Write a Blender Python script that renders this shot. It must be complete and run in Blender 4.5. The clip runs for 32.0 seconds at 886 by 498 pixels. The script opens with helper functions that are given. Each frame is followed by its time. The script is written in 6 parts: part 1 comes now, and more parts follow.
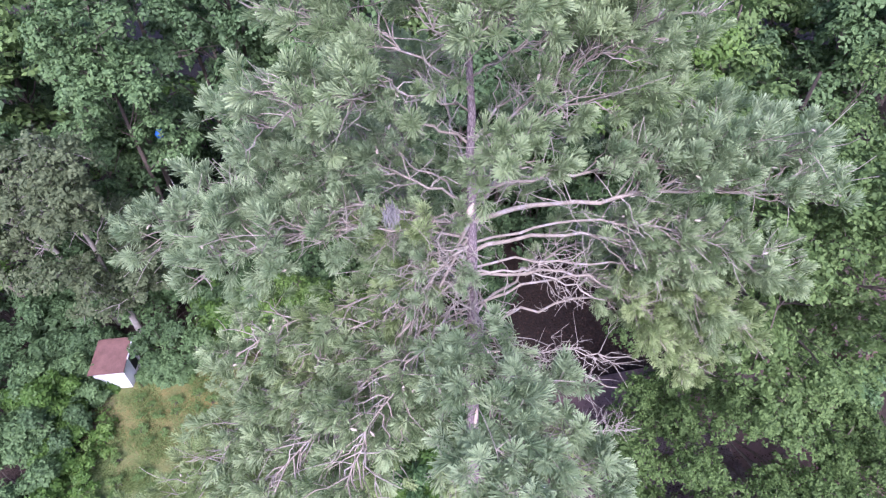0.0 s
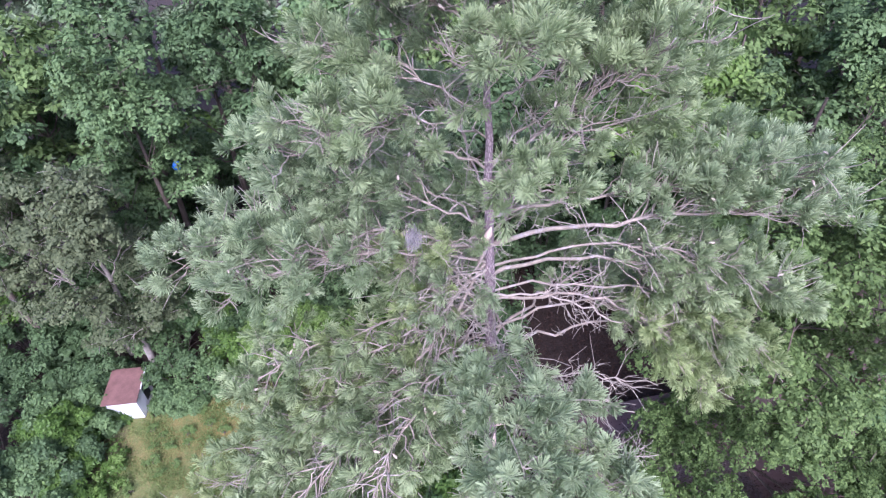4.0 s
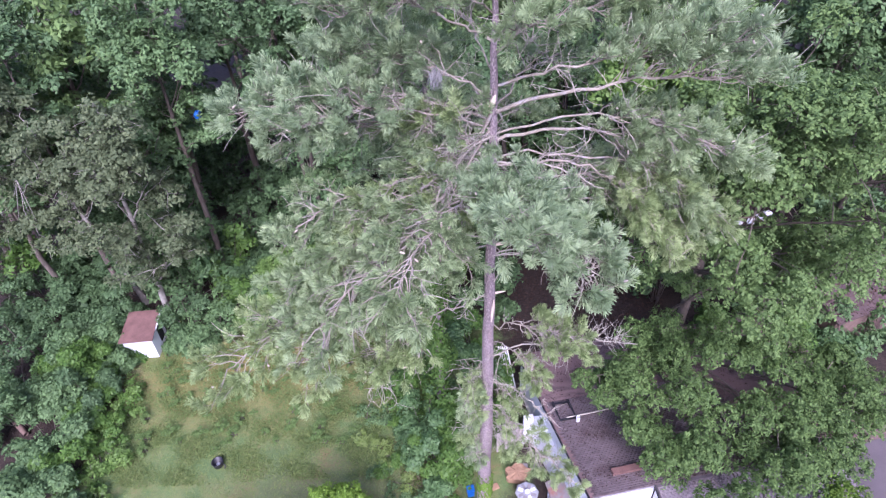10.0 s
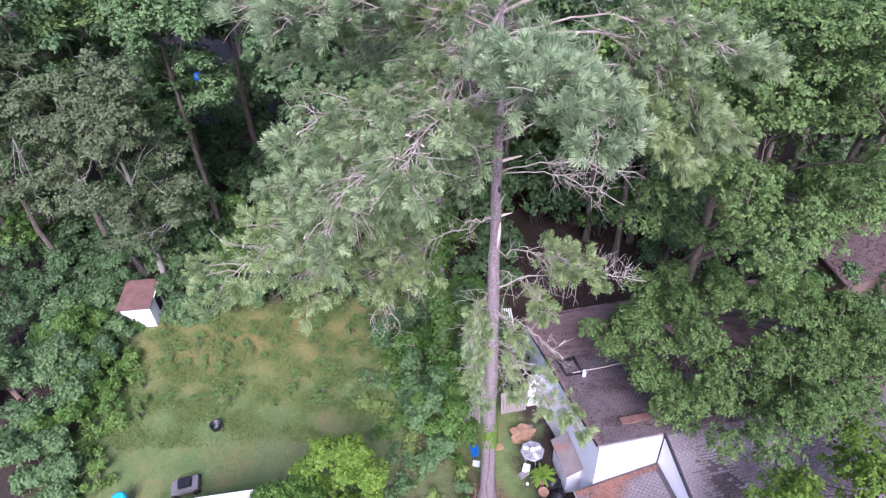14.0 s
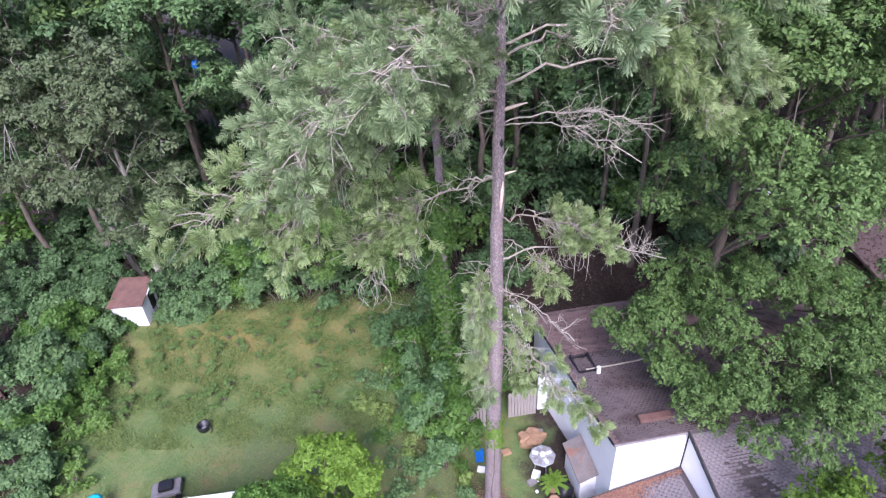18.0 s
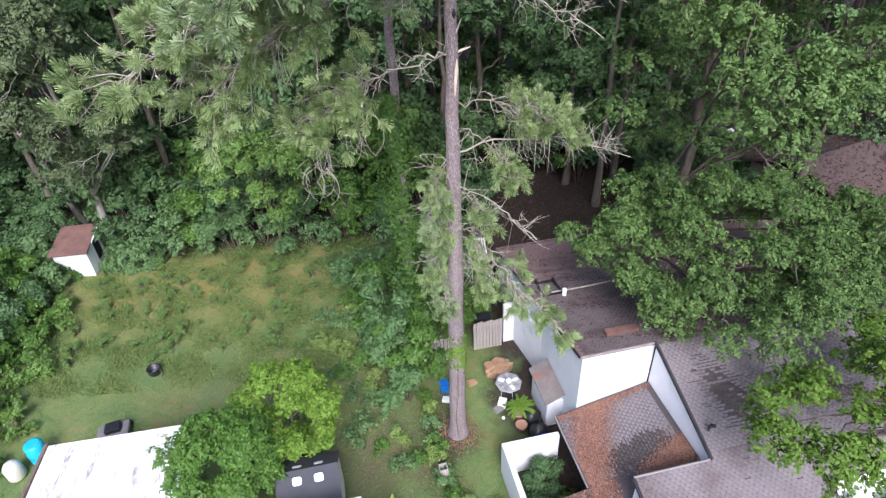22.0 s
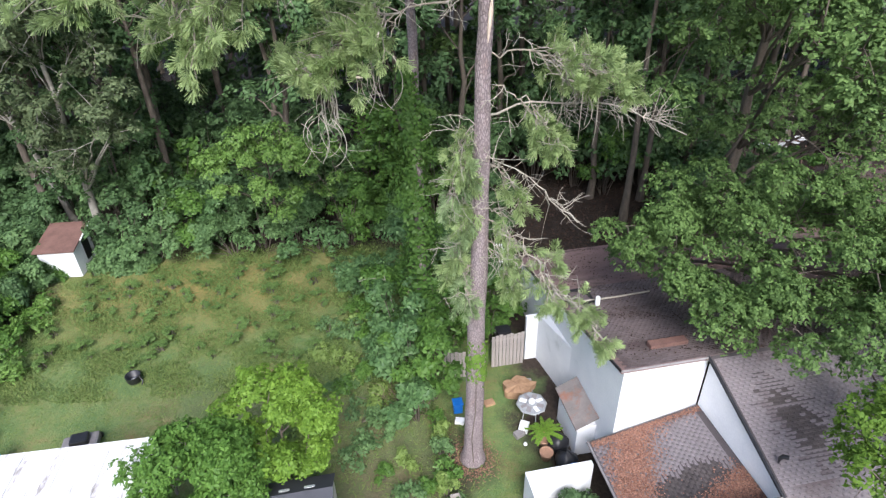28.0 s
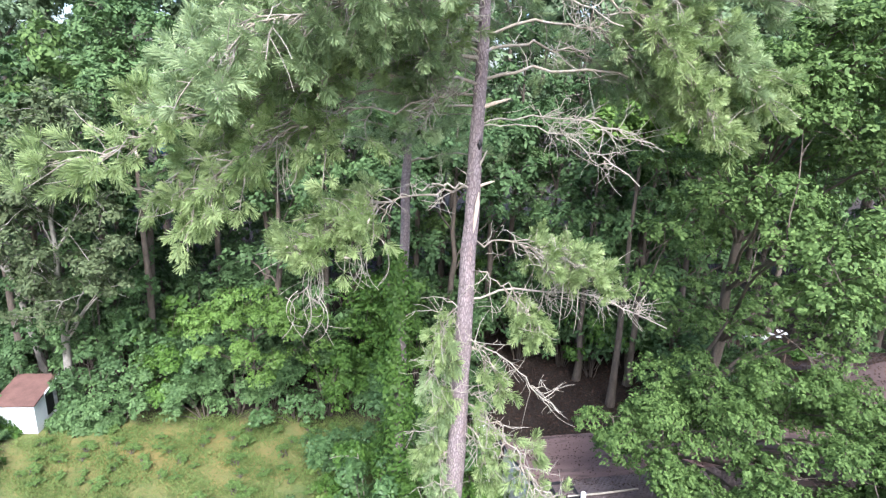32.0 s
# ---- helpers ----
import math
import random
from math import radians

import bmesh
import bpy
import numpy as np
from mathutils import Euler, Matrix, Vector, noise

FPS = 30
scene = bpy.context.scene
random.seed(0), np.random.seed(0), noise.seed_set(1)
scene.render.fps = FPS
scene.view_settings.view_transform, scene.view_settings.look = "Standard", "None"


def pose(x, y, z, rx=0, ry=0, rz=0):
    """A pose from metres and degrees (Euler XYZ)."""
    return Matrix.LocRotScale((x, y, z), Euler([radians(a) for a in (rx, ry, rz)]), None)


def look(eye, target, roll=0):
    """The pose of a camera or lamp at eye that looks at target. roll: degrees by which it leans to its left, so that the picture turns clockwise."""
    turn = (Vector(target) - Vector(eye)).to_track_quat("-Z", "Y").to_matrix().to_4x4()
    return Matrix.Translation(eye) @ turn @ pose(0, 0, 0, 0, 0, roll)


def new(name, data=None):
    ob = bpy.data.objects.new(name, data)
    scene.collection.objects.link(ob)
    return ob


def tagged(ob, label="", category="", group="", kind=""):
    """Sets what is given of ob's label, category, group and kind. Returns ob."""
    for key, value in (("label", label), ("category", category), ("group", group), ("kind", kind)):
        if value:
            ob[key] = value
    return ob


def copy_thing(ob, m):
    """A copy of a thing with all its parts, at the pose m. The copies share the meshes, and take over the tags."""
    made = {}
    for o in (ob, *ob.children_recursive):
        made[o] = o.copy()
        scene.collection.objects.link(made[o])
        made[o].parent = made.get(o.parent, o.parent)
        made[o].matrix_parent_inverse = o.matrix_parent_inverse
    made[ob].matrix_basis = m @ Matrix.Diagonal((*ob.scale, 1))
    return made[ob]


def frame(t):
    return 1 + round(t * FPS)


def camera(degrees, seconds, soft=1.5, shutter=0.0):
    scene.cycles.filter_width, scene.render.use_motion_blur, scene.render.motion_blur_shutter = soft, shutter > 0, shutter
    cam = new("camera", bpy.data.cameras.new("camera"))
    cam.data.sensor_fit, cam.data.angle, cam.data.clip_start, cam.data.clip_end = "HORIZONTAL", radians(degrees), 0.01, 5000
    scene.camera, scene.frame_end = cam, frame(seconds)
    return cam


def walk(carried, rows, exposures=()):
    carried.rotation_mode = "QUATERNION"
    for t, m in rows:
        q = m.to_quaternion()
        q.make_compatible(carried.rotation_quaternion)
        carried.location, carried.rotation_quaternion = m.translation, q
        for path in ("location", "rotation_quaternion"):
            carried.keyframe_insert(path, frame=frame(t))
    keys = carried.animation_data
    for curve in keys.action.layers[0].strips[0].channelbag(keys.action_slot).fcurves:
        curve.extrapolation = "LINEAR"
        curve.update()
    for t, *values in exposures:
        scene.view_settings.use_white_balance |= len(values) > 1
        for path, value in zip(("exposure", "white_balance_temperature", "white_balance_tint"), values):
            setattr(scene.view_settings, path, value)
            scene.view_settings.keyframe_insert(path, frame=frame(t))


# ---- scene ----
cam = camera(75.0, 32.0, soft=1.3)
PATH = [
    (0, (-0.144, 2.167, 25.338), (-0.161, 3.666, 24.014), -3.7),
    (0.5, (-0.101, 2.433, 25.349), (-0.09, 4.017, 24.128), -2.8),
    (1, (-0.136, 2.595, 25.392), (-0.144, 4.257, 24.281), -3.2),
    (1.5, (-0.175, 2.459, 25.376), (-0.186, 4.045, 24.158), -3.8),
    (2, (-0.193, 2.196, 25.346), (-0.222, 3.689, 24.017), -3.6),
    (2.5, (-0.177, 2.097, 25.348), (-0.187, 3.63, 24.064), -2.3),
    (3, (-0.2, 2.043, 25.378), (-0.204, 3.6, 24.122), -2.5),
    (3.5, (-0.29, 1.995, 25.391), (-0.321, 3.559, 24.144), -4.4),
    (5.5, (-0.462, 1.47, 25.388), (-0.506, 3.051, 24.165), -4.5),
    (6, (-0.514, 1.113, 25.362), (-0.559, 2.703, 24.151), -3.7),
    (6.5, (-0.568, 0.751, 25.262), (-0.616, 2.337, 24.044), -4.4),
    (7, (-0.601, 0.334, 25.109), (-0.622, 1.909, 23.876), -4.1),
    (7.5, (-0.612, -0.068, 24.956), (-0.619, 1.516, 23.735), -3.1),
    (8, (-0.689, -0.489, 24.819), (-0.698, 1.092, 23.594), -3.7),
    (8.5, (-0.802, -0.896, 24.621), (-0.841, 0.681, 23.391), -4.0),
    (9, (-0.854, -1.221, 24.529), (-0.886, 0.372, 23.319), -4.2),
    (9.5, (-0.899, -1.507, 24.338), (-0.918, 0.091, 23.135), -2.8),
    (10, (-0.941, -1.782, 24.15), (-0.948, -0.193, 22.936), -3.1),
    (10.5, (-1.005, -2.026, 23.899), (-1.033, -0.437, 22.685), -3.8),
    (11, (-1.061, -2.183, 23.629), (-1.091, -0.575, 22.44), -4.1),
    (11.5, (-1.115, -2.337, 23.341), (-1.133, -0.712, 22.176), -3.7),
    (12, (-1.151, -2.504, 23.132), (-1.17, -0.87, 21.978), -3.6),
    (12.5, (-1.195, -2.681, 22.837), (-1.217, -1.085, 21.631), -4.2),
    (13, (-1.2, -2.803, 22.573), (-1.2, -1.186, 21.396), -2.8),
    (13.5, (-1.204, -2.854, 22.264), (-1.22, -1.234, 21.092), -3.7),
    (14, (-1.211, -2.877, 22.011), (-1.215, -1.268, 20.823), -3.1),
    (14.5, (-1.185, -2.801, 21.796), (-1.166, -1.167, 20.644), -3.0),
    (15, (-1.161, -2.747, 21.538), (-1.152, -1.128, 20.364), -3.1),
    (15.5, (-1.138, -2.657, 21.24), (-1.132, -1.011, 20.104), -3.4),
    (17.5, (-0.9, -2.444, 20.139), (-0.911, -0.763, 19.055), -3.5),
    (18, (-0.877, -2.513, 19.787), (-0.923, -0.851, 18.675), -3.7),
    (18.5, (-0.803, -2.574, 19.434), (-0.813, -0.934, 18.289), -2.3),
    (19, (-0.746, -2.584, 19.146), (-0.756, -0.929, 18.022), -2.3),
    (19.5, (-0.728, -2.654, 18.811), (-0.738, -0.996, 17.693), -3.4),
    (20, (-0.668, -2.748, 18.472), (-0.655, -1.104, 17.334), -2.5),
    (20.5, (-0.604, -2.849, 18.144), (-0.578, -1.224, 16.979), -1.3),
    (21, (-0.596, -2.921, 17.816), (-0.581, -1.293, 16.654), -2.0),
    (21.5, (-0.595, -2.95, 17.556), (-0.56, -1.313, 16.407), -1.3),
    (22, (-0.609, -3.023, 17.42), (-0.558, -1.399, 16.254), -3.0),
    (22.5, (-0.594, -3.014, 17.287), (-0.521, -1.422, 16.079), -3.2),
    (23, (-0.629, -2.986, 17.358), (-0.587, -1.382, 16.164), -3.7),
    (23.5, (-0.591, -2.824, 17.179), (-0.573, -1.219, 15.985), -2.3),
    (24, (-0.475, -2.498, 16.846), (-0.454, -0.867, 15.689), -1.0),
    (24.5, (-0.344, -1.992, 16.616), (-0.323, -0.24, 15.651), -0.8),
    (25, (-0.267, -1.83, 16.449), (-0.182, -0.098, 15.453), 3.6),
    (25.5, (-0.403, -2.028, 16.161), (-0.285, -0.411, 14.99), 3.5),
    (26, (-0.748, -2.145, 15.649), (-0.736, -0.571, 14.415), -4.3),
    (26.5, (-0.951, -2.071, 15.239), (-0.922, -0.373, 14.182), -4.2),
    (28.5, (-0.926, -1.712, 15.072), (-0.899, -0.022, 14.003), -1.3),
    (29, (-0.861, -1.665, 15.083), (-0.835, 0.021, 14.007), -1.5),
    (29.5, (-0.792, -1.609, 15.092), (-0.754, 0.186, 14.21), -1.1),
    (30, (-0.766, -1.565, 15.178), (-0.715, 0.31, 14.484), -1.3),
    (30.5, (-0.739, -1.587, 15.24), (-0.692, 0.325, 14.656), -1.5),
    (31, (-0.744, -1.61, 15.303), (-0.701, 0.309, 14.743), -1.4),
    (31.5, (-0.745, -1.649, 15.332), (-0.709, 0.277, 14.794), -1.2),
    (32, (-0.759, -1.659, 15.318), (-0.692, 0.267, 14.782), 2.2),
]
EXPOSURES = [(0, 1.25, 5465, 43), (9, 1.24, 5420, 43), (14, 1.18, 5560, 36), (20, 1.1, 5680, 25), (23, 1.0, 5900, 15), (24, 1.02, 5900, 14), (25, 1.11, 5900, 14), (26, 1.02, 5900, 13), (29, 1.05, 6030, 13), (30, 1.12, 5980, 14), (31, 1.52, 5880, 14), (32, 1.73, 5830, 16)]
walk(cam, [(t, look(eye, target, roll)) for t, eye, target, roll in PATH], exposures=EXPOSURES)

# ---- world and light: bright overcast day ----
world = bpy.data.worlds.new("overcast_sky")
world.use_nodes = True
scene.world = world
_nt = world.node_tree
_bg = _nt.nodes["Background"]
_sky = _nt.nodes.new("ShaderNodeTexSky")
_sky.sky_type = "NISHITA"
_sky.sun_disc = False
_sky.sun_elevation, _sky.sun_rotation = radians(44), radians(176)
_sky.air_density, _sky.dust_density, _sky.ozone_density = 1.0, 3.0, 1.0
_nt.links.new(_sky.outputs[0], _bg.inputs[0])
_bg.inputs[1].default_value = 0.125
sun_data = bpy.data.lights.new("sun", "SUN")
sun_data.energy, sun_data.angle, sun_data.color = 2.4, radians(28), (1.0, 0.97, 0.92)
sun = new("sun", sun_data)
sun.matrix_world = look((0, 0, 60), (-60 * math.cos(radians(44)) * math.sin(radians(4)), 60 * math.cos(radians(44)) * math.cos(radians(4)), 60 - 60 * math.sin(radians(44))))


# ---- materials ----
def material(name, dark, light, scale=3.0, fine=40.0, rough=0.85, bump=0.3, metal=0.0, spots=None, stretch=(1, 1, 1), spot_scale=1.2, spot_at=0.58, translucent=0.0, island=0.0, dist=0.02):
    m = bpy.data.materials.new(name)
    m.use_nodes = True
    nt = m.node_tree
    n, ln = nt.nodes, nt.links
    b = n["Principled BSDF"]
    tc = n.new("ShaderNodeTexCoord")
    mp = n.new("ShaderNodeMapping")
    mp.inputs["Scale"].default_value = stretch
    ln.new(tc.outputs["Object"], mp.inputs[0])
    n1, n2 = n.new("ShaderNodeTexNoise"), n.new("ShaderNodeTexNoise")
    for k, s, d in ((n1, scale, 5), (n2, fine, 4)):
        k.inputs["Scale"].default_value, k.inputs["Detail"].default_value = s, d
        ln.new(mp.outputs[0], k.inputs["Vector"])
    add = n.new("ShaderNodeMath")
    add.operation = "MULTIPLY_ADD"
    ln.new(n1.outputs[0], add.inputs[0])
    add.inputs[1].default_value = 0.6
    sc = n.new("ShaderNodeMath")
    sc.operation = "MULTIPLY"
    ln.new(n2.outputs[0], sc.inputs[0])
    sc.inputs[1].default_value = 0.4
    ln.new(sc.outputs[0], add.inputs[2])
    value = add.outputs[0]
    if island:
        geo = n.new("ShaderNodeNewGeometry")
        mx = n.new("ShaderNodeMix")
        mx.inputs[0].default_value = island
        ln.new(value, mx.inputs[2])
        ln.new(geo.outputs["Random Per Island"], mx.inputs[3])
        value = mx.outputs[0]
    ramp = n.new("ShaderNodeValToRGB")
    ramp.color_ramp.elements[0].position, ramp.color_ramp.elements[1].position = (0.3, 0.7) if not island else (0.2, 0.85)
    ramp.color_ramp.elements[0].color, ramp.color_ramp.elements[1].color = (*dark, 1), (*light, 1)
    ln.new(value, ramp.inputs[0])
    colour = ramp.outputs[0]
    if spots:
        n3 = n.new("ShaderNodeTexNoise")
        n3.inputs["Scale"].default_value, n3.inputs["Detail"].default_value, n3.inputs["Roughness"].default_value = spot_scale, 6, 0.65
        ln.new(mp.outputs[0], n3.inputs["Vector"])
        r3 = n.new("ShaderNodeValToRGB")
        r3.color_ramp.elements[0].position, r3.color_ramp.elements[1].position = spot_at - 0.06, spot_at + 0.07
        ln.new(n3.outputs[0], r3.inputs[0])
        mix = n.new("ShaderNodeMix")
        mix.data_type = "RGBA"
        ln.new(r3.outputs[0], mix.inputs[0])
        ln.new(colour, mix.inputs[6])
        mix.inputs[7].default_value = (*spots, 1)
        colour = mix.outputs[2]
    ln.new(colour, b.inputs["Base Color"])
    b.inputs["Roughness"].default_value, b.inputs["Metallic"].default_value = rough, metal
    if bump:
        bp = n.new("ShaderNodeBump")
        bp.inputs["Strength"].default_value, bp.inputs["Distance"].default_value = bump, dist
        ln.new(value if not island else n2.outputs[0], bp.inputs["Height"])
        ln.new(bp.outputs[0], b.inputs["Normal"])
    if translucent:
        tr = n.new("ShaderNodeBsdfTranslucent")
        ln.new(colour, tr.inputs[0])
        ms = n.new("ShaderNodeMixShader")
        ms.inputs[0].default_value = translucent
        ln.new(b.outputs[0], ms.inputs[1])
        ln.new(tr.outputs[0], ms.inputs[2])
        ln.new(ms.outputs[0], n["Material Output"].inputs[0])
    return m


def leafy(name, dark, light, **kw):
    args = dict(scale=0.45, fine=3.0, rough=0.45, bump=0, translucent=0.22, island=0.45)
    args.update(kw)
    m = material(name, dark, light, **args)
    m.node_tree.nodes["Principled BSDF"].inputs["Specular IOR Level"].default_value = 0.22
    return m


def plated_bark():
    """Pine bark: long flaking plates parted by dark cracks."""
    m = material("plated_pine_bark", (0.235, 0.188, 0.19), (0.40, 0.335, 0.34), scale=5, fine=36, bump=0, stretch=(1.5, 1.5, 0.5), spots=(0.30, 0.225, 0.215), spot_scale=3.4, spot_at=0.62)
    n, ln = m.node_tree.nodes, m.node_tree.links
    tc, mp, vo, rp, mx, bp = (n.new("ShaderNode" + k) for k in ("TexCoord", "Mapping", "TexVoronoi", "ValToRGB", "Mix", "Bump"))
    mp.inputs["Scale"].default_value = (24, 24, 8.5)
    vo.feature = "DISTANCE_TO_EDGE"
    vo.inputs["Scale"].default_value = 1.0
    ln.new(tc.outputs["Object"], mp.inputs[0])
    ln.new(mp.outputs[0], vo.inputs["Vector"])
    rp.color_ramp.elements[0].position, rp.color_ramp.elements[1].position = 0.0, 0.2
    ln.new(vo.outputs["Distance"], rp.inputs[0])
    b = n["Principled BSDF"]
    old = b.inputs["Base Color"].links[0].from_socket
    mx.data_type = "RGBA"
    ln.new(rp.outputs[0], mx.inputs[0])
    mx.inputs[6].default_value = (0.165, 0.133, 0.135, 1)
    ln.new(old, mx.inputs[7])
    ln.new(mx.outputs[2], b.inputs["Base Color"])
    bp.inputs["Strength"].default_value, bp.inputs["Distance"].default_value = 0.8, 0.02
    ln.new(rp.outputs[0], bp.inputs["Height"])
    ln.new(bp.outputs[0], b.inputs["Normal"])
    return m


BARK_PINE = plated_bark()
BARK_LIMB = material("pine_limb_bark", (0.165, 0.142, 0.11), (0.36, 0.322, 0.255), scale=6, fine=40, bump=0.5, spots=(0.34, 0.32, 0.30), spot_scale=5)
DEADWOOD = material("weathered_deadwood", (0.25, 0.228, 0.188), (0.47, 0.435, 0.362), scale=7, fine=50, bump=0.3)
FRESHWOOD = material("torn_pale_wood", (0.50, 0.38, 0.29), (0.76, 0.66, 0.56), scale=8, fine=60, bump=0.3, stretch=(3, 3, 0.5))
CONE = material("pale_cone", (0.42, 0.34, 0.27), (0.66, 0.60, 0.52), scale=8, fine=50, bump=0.3)
BARK_OAK = material("oak_bark", (0.055, 0.045, 0.035), (0.17, 0.14, 0.11), scale=5, fine=30, bump=0.7, stretch=(1.5, 1.5, 0.4), dist=0.04)
BARK_PALE = material("pale_mottled_bark", (0.16, 0.15, 0.12), (0.40, 0.38, 0.33), scale=3, fine=25, bump=0.4)
NEEDLE = leafy("pine_needles", (0.16, 0.24, 0.102), (0.445, 0.56, 0.3), scale=0.9, rough=0.5, translucent=0.34)
NEEDLE_BLUE = leafy("bluish_pine_needles", (0.16, 0.245, 0.118), (0.45, 0.565, 0.32), scale=0.9, rough=0.5, translucent=0.34)
NEEDLE_YELLOW = leafy("yellowing_pine_needles", (0.165, 0.245, 0.082), (0.45, 0.56, 0.262), scale=0.9, rough=0.5, translucent=0.34)
MOSS = material("grey_hanging_moss", (0.13, 0.13, 0.125), (0.29, 0.29, 0.275), scale=5, fine=40, bump=0)
LEAF_OAK = leafy("oak_leaves", (0.054, 0.103, 0.029), (0.175, 0.278, 0.084), rough=0.65, island=0.5)
LEAF_GREEN = leafy("broad_green_leaves", (0.055, 0.107, 0.038), (0.168, 0.279, 0.104), rough=0.6, island=0.5)
LEAF_DARK = leafy("dark_forest_leaves", (0.04, 0.079, 0.029), (0.121, 0.212, 0.083), rough=0.6, island=0.5)
LEAF_GREY = leafy("greyish_oak_leaves", (0.06, 0.087, 0.039), (0.16, 0.206, 0.096), rough=0.65)
LEAF_LIME = leafy("lime_young_leaves", (0.078, 0.152, 0.03), (0.178, 0.295, 0.07))
LEAF_BLUE = leafy("bluish_compound_leaves", (0.057, 0.12, 0.042), (0.14, 0.244, 0.088))
LEAF_CITRUS = leafy("glossy_yellow_green_leaves", (0.088, 0.17, 0.02), (0.195, 0.325, 0.045), rough=0.55)
LEAF_GLOSS = leafy("glossy_green_leaves", (0.059, 0.134, 0.022), (0.139, 0.262, 0.049), rough=0.55)
LEAF_IVY = leafy("ivy_leaves", (0.051, 0.115, 0.023), (0.127, 0.234, 0.045))
LEAF_WEED = leafy("weed_leaves", (0.119, 0.188, 0.044), (0.221, 0.303, 0.082))
LEAF_CLUMP = leafy("dark_lawn_weed_leaves", (0.075, 0.135, 0.036), (0.18, 0.28, 0.08))
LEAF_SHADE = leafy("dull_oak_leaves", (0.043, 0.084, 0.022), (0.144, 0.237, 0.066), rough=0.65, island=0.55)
# Far tree rows: the haze of distance is lightened into this leaf colour.
LEAF_HAZED = leafy("hazed_far_leaves", (0.13, 0.198, 0.107), (0.286, 0.396, 0.219), rough=0.6)
LEAF_SPRING = leafy("fresh_oak_leaves", (0.06, 0.124, 0.014), (0.158, 0.262, 0.039), rough=0.6)
GRASS = leafy("grass_blades", (0.11, 0.18, 0.05), (0.215, 0.265, 0.082), scale=0.35, rough=0.7)
# Much darker leaf litter, for the woods floor and two of the roofs.
WOODLITTER = leafy("dark_woodland_leaves", (0.022, 0.016, 0.012), (0.095, 0.058, 0.04), translucent=0.0, rough=0.8)
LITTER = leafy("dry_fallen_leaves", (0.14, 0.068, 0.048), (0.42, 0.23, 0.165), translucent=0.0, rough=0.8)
SHINGLE = material("weathered_grey_shingle", (0.058, 0.049, 0.05), (0.1, 0.085, 0.087), scale=1.1, fine=60, bump=0.4, spots=(0.085, 0.07, 0.068), spot_scale=0.5, spot_at=0.6)
TAB = material("shingle_tab", (0.13, 0.112, 0.117), (0.235, 0.208, 0.215), scale=0.7, fine=50, bump=0.15, island=0.12, spots=(0.125, 0.10, 0.10), spot_scale=0.55, spot_at=0.56)
BACKTAB = material("purplish_brown_shingle", (0.13, 0.10, 0.098), (0.27, 0.215, 0.21), scale=1.2, fine=60, bump=0.08, island=0.3, spots=(0.12, 0.085, 0.08), spot_scale=0.8, spot_at=0.57)
WORN = material("worn_damp_shingle", (0.042, 0.034, 0.033), (0.092, 0.076, 0.074), scale=2, fine=60, bump=0.4, island=0.3)
SHINGLE_DARK = material("damp_brown_roofing", (0.15, 0.094, 0.086), (0.31, 0.21, 0.19), scale=0.9, fine=50, bump=0.4, spots=(0.11, 0.075, 0.07), spot_scale=0.9, stretch=(0.6, 1.6, 1))
SHINGLE_BROWN = material("brown_shingle", (0.12, 0.075, 0.06), (0.26, 0.17, 0.14), scale=2, fine=60, bump=0.4)
CLOSETROOF = material("mossy_grey_roofing", (0.15, 0.13, 0.12), (0.27, 0.24, 0.225), scale=2.5, fine=40, bump=0.4, spots=(0.26, 0.13, 0.09), spot_scale=1.6, spot_at=0.58)
NEIGHBOURTAB = material("brown_shingle_tab", (0.085, 0.052, 0.043), (0.23, 0.15, 0.125), scale=2, fine=60, bump=0.2, island=0.55)
RUSTROOF = material("rusty_brown_roof", (0.095, 0.05, 0.04), (0.19, 0.105, 0.085), scale=2.5, fine=30, bump=0.3)
WHITE = material("white_painted_siding", (0.70, 0.72, 0.74), (0.86, 0.87, 0.88), scale=1.0, fine=20, rough=0.6, bump=0.08, spots=(0.60, 0.62, 0.62), spot_scale=0.8, spot_at=0.66)
FASCIA = material("grey_fascia_board", (0.17, 0.155, 0.155), (0.30, 0.28, 0.28), scale=3, fine=30, rough=0.7, bump=0.1)
WHITEROOF = material("stained_white_metal", (0.66, 0.66, 0.66), (0.86, 0.86, 0.87), scale=0.6, fine=9, rough=0.5, bump=0.1, spots=(0.30, 0.27, 0.255), spot_scale=1.7, spot_at=0.585, stretch=(2.0, 0.6, 1))
FENCE = material("weathered_grey_boards", (0.24, 0.21, 0.19), (0.44, 0.40, 0.37), scale=3, fine=30, bump=0.4, stretch=(4, 4, 0.5))
BROWNWOOD = material("dark_brown_boards", (0.10, 0.065, 0.05), (0.22, 0.15, 0.12), scale=3, fine=30, bump=0.4)
CUTWOOD = material("sawn_tan_wood", (0.22, 0.125, 0.068), (0.44, 0.28, 0.165), scale=4, fine=30, bump=0.3)
BLACK = material("black_plastic", (0.008, 0.008, 0.01), (0.03, 0.03, 0.034), scale=4, fine=30, rough=0.45, bump=0.1)
BLUE = material("blue_plastic", (0.01, 0.11, 0.42), (0.02, 0.19, 0.62), scale=3, fine=30, rough=0.4, bump=0.05)
TEAL = material("turquoise_plastic", (0.01, 0.33, 0.47), (0.03, 0.46, 0.60), scale=3, fine=30, rough=0.4, bump=0.05)
GREYMETAL = material("grey_cast_metal", (0.24, 0.25, 0.26), (0.46, 0.48, 0.49), scale=4, fine=40, rough=0.5, bump=0.1, metal=0.3)
